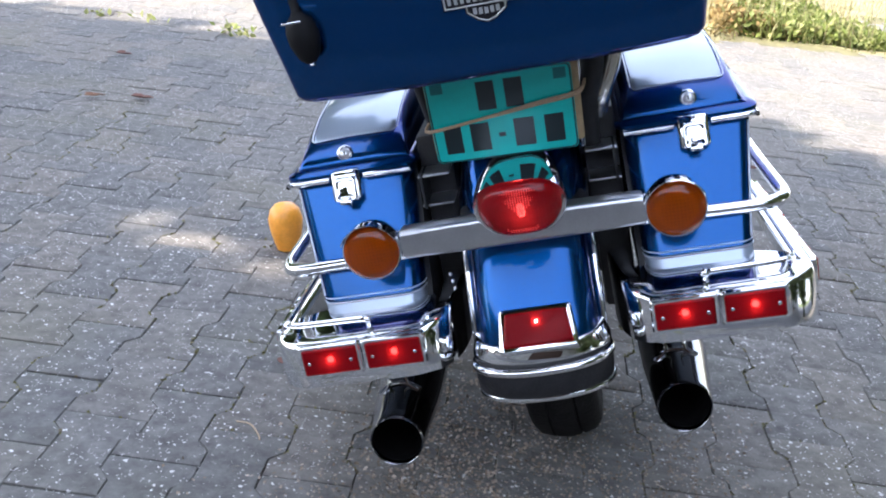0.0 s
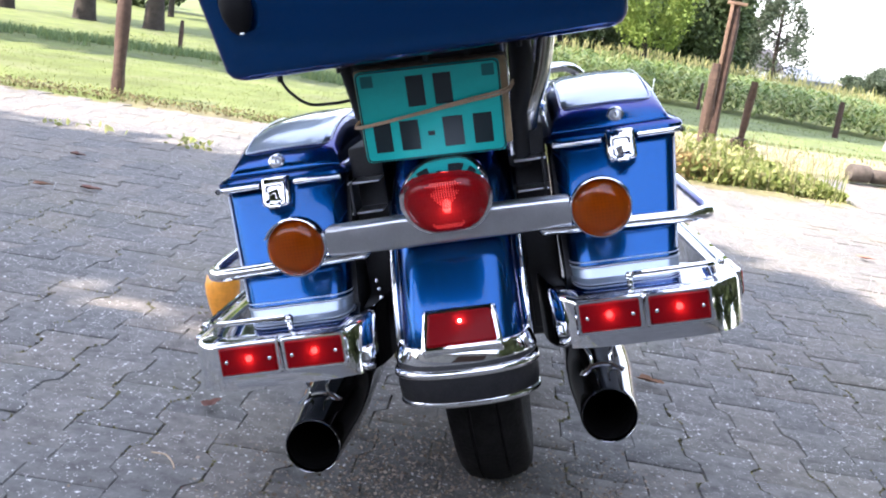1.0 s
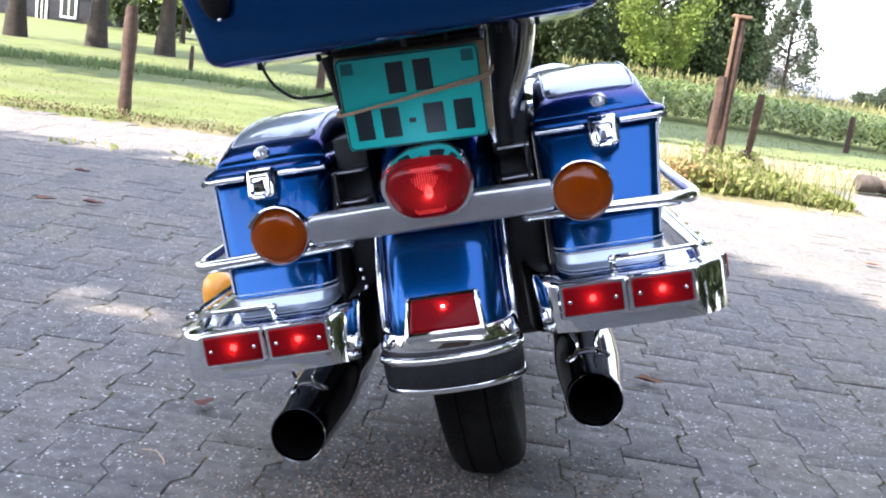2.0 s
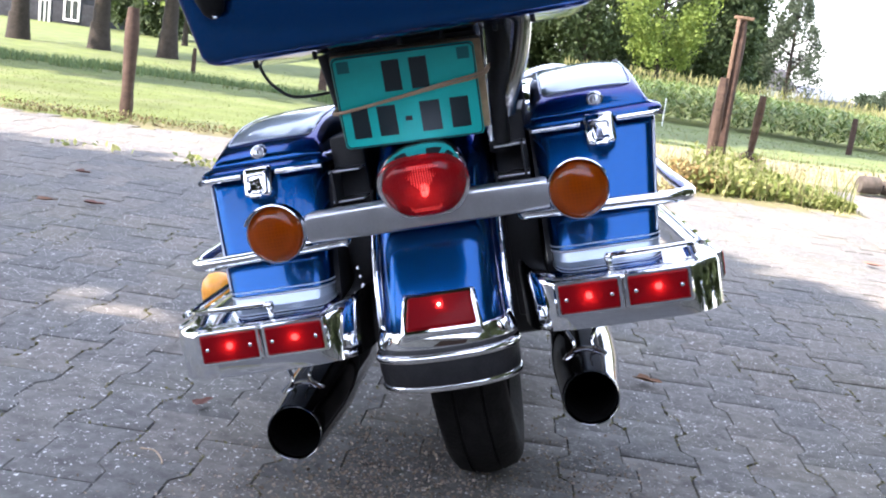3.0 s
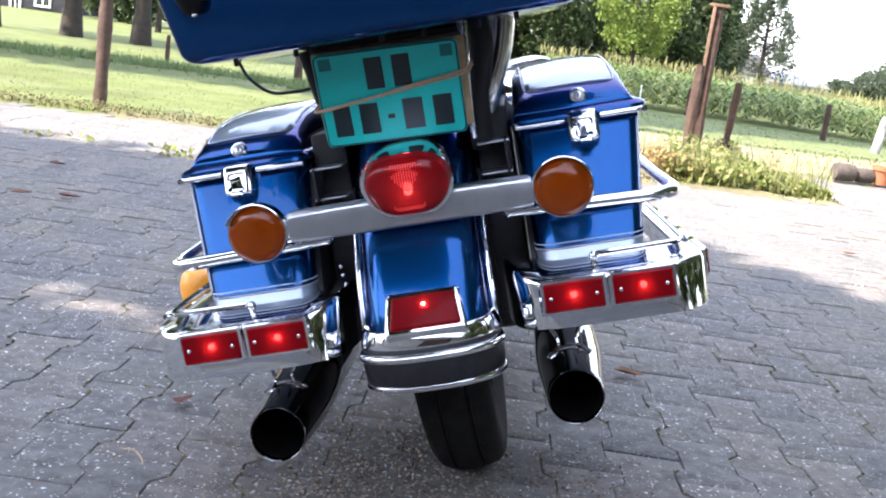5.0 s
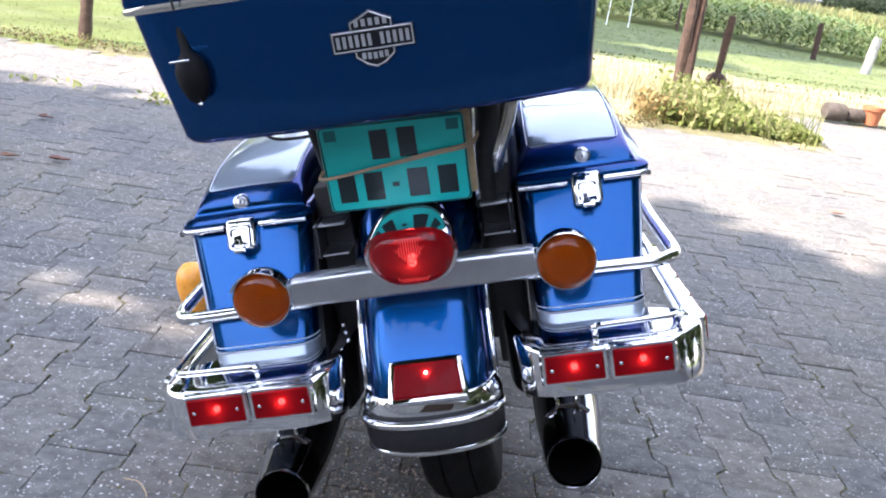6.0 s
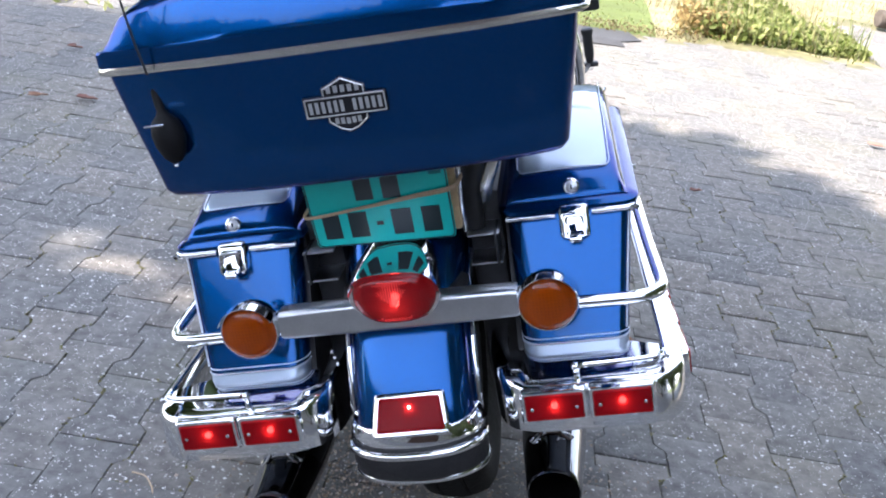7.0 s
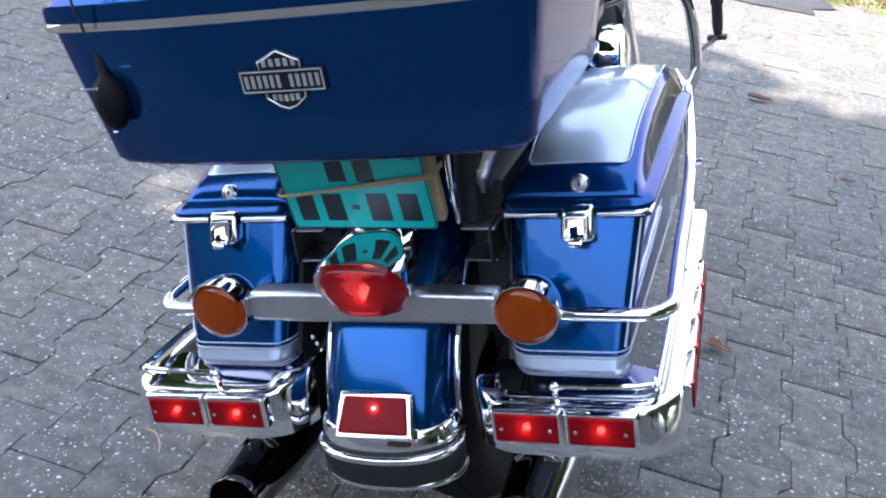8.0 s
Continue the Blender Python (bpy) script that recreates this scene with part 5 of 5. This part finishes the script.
def maize():
    """A field of maize: stalks with arching leaves."""
    rs = np.random.RandomState(4)
    v, f = [], []

    def blade(b, d, L, w, rise):
        side = np.array([-d[1], d[0], 0]) * w
        pr = None
        for t in (0, 0.35, 0.7, 1.0):
            c = b + d * L * t + np.array([0, 0, rise * (t - 0.85 * t * t * 1.35)])
            ww = side * (1 - t * 0.92) * (0.7 + t)
            v.append(c - ww)
            v.append(c + ww)
            if pr is not None:
                f.append((pr, pr + 1, pr + 3, pr + 2))
            pr = len(v) - 2
    row, tops = 0, []
    y = 37.5
    while y < 118:
        step = 0.34 if row < 6 else 0.55
        x0, x1 = y * 0.035 - 1, y * 0.46 + 3
        for x in np.arange(x0, x1, step):
            yy = y - 0.22 * (x - 5) + rs.normal() * 0.08
            xx = x + rs.normal() * 0.06
            h = (1.45 - 0.03 * max(0, xx - 6)) * rs.uniform(0.85, 1.1)
            h = max(h, 0.9)
            tops.append((xx, yy, land(xx, yy) + h * 1.0))
            base = np.array([xx, yy, land(xx, yy)])
            n = 10 if row < 6 else 4
            for kk in range(n):
                a = rs.uniform(0, 6.28)
                z = h * (0.12 + 0.7 * kk / n) if row < 6 else h * (0.45 + 0.45 * kk / n)
                blade(base + [0, 0, z], np.array([math.cos(a), math.sin(a), 0]), rs.uniform(0.6, 0.95), 0.05 if row < 6 else 0.075, 0.62)
            a = rs.uniform(0, 3.14)
            blade(base, np.array([math.cos(a) * 0.02, math.sin(a) * 0.02, 1.0]), h * 1.05, 0.02, 0)
        y += 0.75 if row < 6 else 1.3
        row += 1
    me = bpy.data.meshes.new("maize_field")
    me.from_pydata([tuple(p) for p in v], [], f)
    me.materials.append(CORNLEAF)
    tagged(new("maize_field", me), "green maize plants in rows beyond the meadow", "maize", kind="stuff")
    return tops


maize_tops = maize()


def grass_patch(name, label, places, hmin, hmax, mat, seed, w=0.006):
    rs = np.random.RandomState(seed)
    v, f = [], []
    for x, y, z in places:
        a = rs.uniform(0, 6.28)
        h = rs.uniform(hmin, hmax)
        lean = rs.uniform(0.1, 0.6) * h
        dx, dy = math.cos(a), math.sin(a)
        b = len(v)
        v += [(x - dy * w, y + dx * w, z), (x + dy * w, y - dx * w, z), (x + dx * lean * 0.4 - dy * w * 0.7, y + dy * lean * 0.4 + dx * w * 0.7, z + h * 0.6),
              (x + dx * lean * 0.4 + dy * w * 0.7, y + dy * lean * 0.4 - dx * w * 0.7, z + h * 0.6), (x + dx * lean, y + dy * lean, z + h)]
        f += [(b, b + 1, b + 3, b + 2), (b + 2, b + 3, b + 4)]
    me = bpy.data.meshes.new(name)
    me.from_pydata(v, [], f)
    me.materials.append(mat)
    return tagged(new(name, me), label, "grass", kind="stuff")


grass_patch("maize_tassels", "pale yellow tassels on top of the maize", maize_tops, 0.15, 0.34, TASSEL, 41, 0.028)


rs1 = np.random.RandomState(8)
pl = []
for _ in range(52000):
    y = 7.2 + abs(rs1.normal()) * 3.2
    x = rs1.uniform(-6, 5.5) * (0.6 + y / 14)
    if y > verge(x) - 0.03 and not (1.3 < x < 2.5 and y < 8.6 and rs1.rand() < 0.5):
        pl.append((x, y, land(x, y)))
grass_patch("grass", "sunlit grass along the verge and meadow", pl, 0.010, 0.03, BLADE, 9, 0.0045)
pl2 = [(rs1.uniform(-12, 12), rs1.uniform(12, 36)) for _ in range(16000)]
grass_patch("grass", "longer meadow grass", [(x, y, land(x, y)) for x, y in pl2], 0.02, 0.055, BLADE, 10, 0.014)


def bush(name, label, x0, x1, yf, n, hmax, seed, mat, size, deep=0.42):
    rs = np.random.RandomState(seed)
    pts = []
    for _ in range(n):
        x = rs.uniform(x0, x1)
        u = (x - x0) / (x1 - x0)
        y = yf(u) + abs(rs.normal()) * deep
        top = hmax * (0.35 + 0.65 * math.sin(math.pi * min(u * 0.75 + 0.22, 1))) * (0.6 + 0.6 * noise.noise((x * 3, y * 3, seed)))
        pts.append((x, y, land(x, y) + rs.uniform(0.0, 1) ** 0.8 * max(top, 0.06)))
    ob = leaf_mesh(name, np.array(pts), size, mat, rs)
    return tagged(ob, label, "weeds", kind="stuff")


bush("weeds", "green nettles and weeds at the paving's edge", 1.28, 2.5, lambda u: 7.76 + 0.2 * u * u, 3000, 0.25, 3, WEED, 0.056)
bush("weeds", "green weeds beside the fence posts", 1.45, 2.15, lambda u: 8.5 + 0.3 * u, 1100, 0.34, 5, WEED, 0.055)
bush("dry_weeds", "dry brown stems among the weeds", 1.15, 1.75, lambda u: 7.74 + 0.1 * u, 1100, 0.26, 6, DRYWEED, 0.05, 0.25)
rs_d = np.random.RandomState(23)
dry = [(rs_d.uniform(0.7, 5.0), 8.8 + abs(rs_d.normal()) * 1.3) for _ in range(2600)]
dry = [p for p in dry if p[0] < 2.45 or p[1] > 9.95]
grass_patch("dry_grass", "dry pale grass round the fence posts", [(x, y, land(x, y)) for x, y in dry], 0.02, 0.17, DRYGRASS, 24, 0.0035)
bush("verge_weeds", "low weeds where the paving ends", -4.5, 1.3, lambda u: 7.14 + 0.55 * u, 1300, 0.04, 7, WEED, 0.02, 0.16)
bush("verge_leaves", "dry leaves gathered along the verge", -4.5, 1.3, lambda u: 7.05 + 0.52 * u, 3000, 0.03, 12, LITTER, 0.022, 0.12)
# arching grass and stalks that stand out of the weeds
rs_w = np.random.RandomState(31)
tall = [(rs_w.uniform(1.25, 2.45), 7.75 + abs(rs_w.normal()) * 0.35) for _ in range(110)]
grass_patch("weeds", "long arching grass standing out of the weeds", [(x, y, land(x, y)) for x, y in tall], 0.14, 0.36, WEED, 32, 0.006)
tall = [(rs_w.uniform(1.15, 2.3), 7.8 + abs(rs_w.normal()) * 0.5) for _ in range(110)]
grass_patch("dry_grass", "pale dry stalks standing out of the weeds", [(x, y, land(x, y)) for x, y in tall], 0.16, 0.42, DRYGRASS, 33, 0.004)
# a strip of taller, bluish green grass in the meadow
tall = [(rs_w.uniform(-14, 1.0), 12.0 + abs(rs_w.normal()) * 5.0) for _ in range(60000)]
tall = [p for p in tall if noise.noise((p[0] * 0.45, p[1] * 0.45, 6)) + 0.4 * noise.noise((p[0] * 1.7, p[1] * 1.7, 2)) > -0.05 - 0.06 * (p[1] - 13)]
grass_patch("tall_grass", "tall bluish green grass in a strip of the meadow", [(x, y, land(x, y)) for x, y in tall], 0.03, 0.17, HERB, 34, 0.009)


def tuft(x, y, n, seed, spread=0.09):
    rs = np.random.RandomState(seed)
    pts = np.stack([x + rs.normal(size=n) * spread, y + rs.normal(size=n) * spread * 0.6, swell(x, y) + rs.uniform(0.005, 0.05, n)], 1)
    tagged(leaf_mesh("weed_tuft", pts, 0.04, WEED, rs), "small green weed growing in a paving joint", "weed", kind="stuff")


tuft(-1.55, 5.72, 40, 1, 0.06)
tuft(-2.25, 5.78, 10, 2, 0.07)
tuft(-2.05, 5.80, 8, 3, 0.06)


# ---- fence and yard things ----
def fence_post(x, y, h, r, tilt_x, tilt_y, label, seed, square=False, z=None):
    rs = np.random.RandomState(seed)
    loops = []
    zz = land(x, y) if z is None else z
    for i in range(9):
        t = i / 8
        rr = r * (1 + 0.07 * rs.normal())
        if i == 8:
            rr *= 0.82
        lp = []
        for k in range(10):
            a = 2 * math.pi * k / 10
            q = rr * (1 + 0.05 * rs.normal())
            if square:
                q = rr / max(abs(math.cos(a + 0.3)), abs(math.sin(a + 0.3)))
            lp.append((q * math.cos(a), q * math.sin(a), -0.15 + (h + 0.15) * t))
        loops.append(lp)
    ob = part("fence_post", loft(loops), POSTWOOD, None, label)
    ob.matrix_basis = pose(x, y, zz, tilt_x, tilt_y, 0)
    return tagged(ob, label, "post", "fence posts")


fence_post(-2.735, 7.60, 0.78, 0.046, 0, 0.2, "reddish brown wooden post at the verge", 1)
fence_post(1.795, 10.5, 0.82, 0.048, 0, 0.5, "short thick wooden post in the weeds", 2)
fence_post(1.915, 10.85, 1.38, 0.055, 0, 0.8, "tall slanting wooden post with a crosspiece", 3, True)
part("batten", box(-0.066, -0.036, -0.075, -0.057, 0.35, 1.38, 0.003), PALEWOOD, bpy.data.objects["fence_post.002"], "pale sunlit batten")
part("crosspiece", box(-0.09, 0.09, -0.06, 0.03, 1.382, 1.41, 0.004), PALEWOOD, bpy.data.objects["fence_post.002"], "pale crosspiece")
fence_post(2.255, 11.1, 0.70, 0.038, 0, 3, "short weathered wooden post", 4)
part("stump_block", ball((0, 0, 0.06), 0.11, 1, 0.8, 0.8, 10), POSTWOOD, bpy.data.objects["fence_post.003"])
fence_post(-8.2, 24.8, 0.80, 0.05, 0, 0.5, "dark wooden post in the meadow", 5)
fence_post(-5.4, 26.0, 0.80, 0.05, 0, 0, "dark wooden post in the meadow", 6)
fence_post(-3.35, 16.8, 1.0, 0.07, 0, 0, "reddish wooden post in the meadow", 7)
fence_post(8.85, 32.6, 1.05, 0.085, 0, 1, "grey weathered post in the meadow", 8)
fence_post(5.4, 36.8, 0.9, 0.05, 0, 1, "thin dark stake beside the maize", 9)
stump = fence_post(9.45, 29.6, 1.0, 0.13, 0, 8, "pale weathered stump post", 12)
stump.data.materials[0] = PALESTUMP


def fence_stake(x, y, h, tilt):
    """A thin white electric fence stake with a top eye."""
    bm = tube([(0, 0, -0.1), (0, 0, h * 0.5), (0, 0, h)], 0.022, 8, 2, None, 0.017)
    tube([(0.0, -0.02, h - 0.05), (0.03, -0.02, h - 0.02), (0.0, -0.02, h + 0.01), (-0.03, -0.02, h - 0.02), (0.0, -0.02, h - 0.05)], 0.008, 6, 2, bm)
    ob = part("fence_stake", bm, WHITE)
    ob.matrix_basis = pose(x, y, land(x, y), 0, tilt, 0)
    return tagged(ob, "thin white plastic electric fence stake in the meadow", "stake", "fence stakes")


fence_stake(2.89, 34.15, 0.85, 2)
fence_stake(3.6, 34.5, 0.85, 0)


def log_thing(x, y, r, L, label, seed, turn):
    bm = lathe([(r * 0.9, -L / 2), (r, -L / 2 + 0.01), (r * 1.03, 0), (r, L / 2 - 0.01), (r * 0.88, L / 2)], pose(0, 0, r, 0, 90, turn), 16)
    ob = part("log", bm, LOGWOOD, None, label)
    ob.matrix_basis = pose(x, y, 0.02)
    return tagged(ob, label, "log")


log_thing(3.02, 9.6, 0.075, 0.18, "short cut log lying on the ground", 1, 12)
log_thing(3.215, 9.68, 0.06, 0.16, "short cut log lying on the ground", 2, 5)
pot = part("flower_pot", lathe([(0.06, 0.0), (0.082, 0.12), (0.094, 0.125), (0.097, 0.16), (0.088, 0.16), (0.078, 0.125), (0.055, 0.03)], pose(0, 0, 0), 22), TERRA)
pot.matrix_basis = pose(3.365, 9.68, 0.02)
tagged(pot, "terracotta flower pot standing by the logs", "flower pot")


def house():
    """Dark farmhouse beyond the meadow with white framed openings."""
    y, z = 62.0, -1.2
    root = new("farmhouse")
    root.matrix_basis = pose(-28.0, y, z)
    tagged(root, "dark farmhouse with white window frames behind the trees", "house")
    w = part("wall", box(-17, 0.8, 0, 8, 0, 2.8, 0.02), BRICK, root)
    rf = loft([[(-17.5, -0.5, 2.8), (-17.5, 4, 6.5), (-17.5, 8.5, 2.8)], [(1.3, -0.5, 2.8), (1.3, 4, 6.5), (1.3, 8.5, 2.8)]])
    part("roof", rf, ROOF, root)
    for x0, x1, z0, z1 in ((-1.1, -0.1, 0.6, 1.9), (-3.6, -3.3, 0.05, 1.9), (-2.6, -1.9, 0.05, 1.7)):
        wf = bmesh.new()
        t = 0.12
        box(x0, x0 + t, -0.08, 0.05, z0, z1, 0.005, wf)
        box(x1 - t, x1, -0.08, 0.05, z0, z1, 0.005, wf)
        box(x0 + t, x1 - t, -0.08, 0.05, z1 - t, z1, 0.005, wf)
        box(x0 + t, x1 - t, -0.08, 0.05, z0, z0 + t, 0.005, wf)
        box((x0 + x1) / 2 - 0.04, (x0 + x1) / 2 + 0.04, -0.06, 0.03, z0 + t, z1 - t, 0.005, wf)
        win = part("window", wf, WHITE, root)
        part("pane", box(x0 + t, x1 - t, -0.03, -0.01, z0 + t, z1 - t, 0), PANE, win)


house()


def unseen_house():
    """An unseen pale building added behind the walk for the bike to reflect."""
    root = new("unseen_building")
    root.matrix_basis = pose(1.0, -4.8, 0)
    tagged(root, "unseen pale building added behind for reflections", "house")
    part("wall", box(-13.0, 13, -7, 0, -0.1, 2.7, 0.02), BACK_WALL, root)
    part("roof", loft([[(-13.5, 0.4, 2.66), (-13.5, -3.5, 4.4), (-13.5, -7.4, 2.66)], [(13.5, 0.4, 2.66), (13.5, -3.5, 4.4), (13.5, -7.4, 2.66)]]), ROOF, root)
    part("door", box(-2.2, 0.8, -0.05, 0.04, 0.0, 2.3, 0.01), POSTWOOD, root)


unseen_house()


def barn(x, y, w, d, h, ridge, roof, label):
    root = new("barn")
    root.matrix_basis = pose(x, y, land(x, y) - 0.1, 0, 0, 14)
    tagged(root, label, "barn")
    part("wall", box(-w / 2, w / 2, 0, d, 0, h, 0.02), WHITE if w < 6 else METALROOF, root)
    part("roof", loft([[(-w / 2 - 0.3, -0.3, h - 0.1), (-w / 2 - 0.3, d / 2, h + ridge), (-w / 2 - 0.3, d + 0.3, h - 0.1)], [(w / 2 + 0.3, -0.3, h - 0.1), (w / 2 + 0.3, d / 2, h + ridge), (w / 2 + 0.3, d + 0.3, h - 0.1)]]), roof, root)
    for i in range(1 if w < 6 else 0):
        u = -w / 2 + (i + 0.5) * w / 3
        part("door", box(u - w * 0.09, u + w * 0.09, -0.06, 0.02, 0.05, h * 0.8, 0.01), BRICK, root)


barn(20.6, 108, 4.6, 8, 1.9, 2.1, ROOF, "white barn with a grey pitched roof")
barn(27.0, 118, 8.5, 10, 1.6, 1.1, METALROOF, "long low shed with a pale sheet roof")


# ---- loose small things ----
def fallen_leaf(x, y, size, turn, seed):
    rs = np.random.RandomState(seed)
    out = []
    for i in range(12):
        a = 2 * math.pi * i / 12
        r = size * (0.5 + 0.12 * math.cos(3 * a) + 0.06 * rs.normal())
        out.append((r * math.cos(a), r * 0.55 * math.sin(a)))
    bm = bmesh.new()
    c = bm.verts.new((0, 0, 0.002))
    ring = [bm.verts.new((px, py, 0.004 + 0.25 * size * abs(py / size) * 1.2 + 0.004 * rs.rand())) for px, py in out]
    for i in range(12):
        bm.faces.new((c, ring[i], ring[(i + 1) % 12]))
    ext = bmesh.ops.extrude_face_region(bm, geom=list(bm.faces))
    for g in ext["geom"]:
        if isinstance(g, bmesh.types.BMVert):
            g.co.z += 0.0012
    bmesh.ops.recalc_face_normals(bm, faces=bm.faces)
    ob = part("fallen_leaf", bm, DRYLEAF)
    ob.matrix_basis = pose(x, y, swell(x, y) + 0.009, 0, 0, turn)
    return tagged(ob, "dry curled leaf lying on the pavers", "leaf", "fallen leaves")


for i, (x, y, sz, tn) in enumerate(((-1.447, 4.166, 0.075, 10), (-1.611, 4.103, 0.07, 40), (-1.82, 4.89, 0.075, 5), (-0.32, 2.176, 0.05, 70), (0.637, 2.854, 0.07, -15), (1.943, 5.51, 0.09, 0), (0.582, 5.07, 0.10, 0), (0.95, 4.3, 0.05, 30))):
    fallen_leaf(x, y, sz, tn, i)
stick = part("straw_stalk", tube([(-0.03, 0.015, 0.004), (0.0, 0.004, 0.009), (0.022, -0.02, 0.006), (0.03, -0.036, 0.004)], 0.0016, 6, 4), STRAW)
stick.matrix_basis = pose(-0.318, 1.905, swell(-0.318, 1.905) + 0.002)
tagged(stick, "short dry straw stalk on the pavers", "straw")
buoy = part("orange_float", lathe([(0.012, 0.0), (0.028, 0.006), (0.036, 0.03), (0.044, 0.065), (0.046, 0.09), (0.040, 0.115), (0.026, 0.13), (0.008, 0.135)], pose(0, 0, 0, 0, -8, 0), 24), ORANGE)
bw = LEAN_POSE @ Vector((-0.705, 1.20, 0.303))
buoy.matrix_basis = pose(bw.x, bw.y, swell(bw.x, bw.y))
tagged(buoy, "rounded orange plastic float standing on the pavers", "float")
# thin dark slab with a stepped end where the paving stops
patch = part("dark_slab", extrude_poly([(-0.6, -0.04), (0.30, -0.02), (0.67, 0.02), (0.65, 0.18), (0.786, 0.31), (0.71, 0.56), (0.2, 0.50), (-0.6, 0.42)], pose(0.10, 7.02, 0.003), 0.006, 0.01), material("dark_slab_grey", (0.05, 0.05, 0.052), 0.85, 0, 0, 0.25, 9, 0.4, 120))
tagged(patch, "dark stepped slab at the edge of the paving", "asphalt", kind="structure")
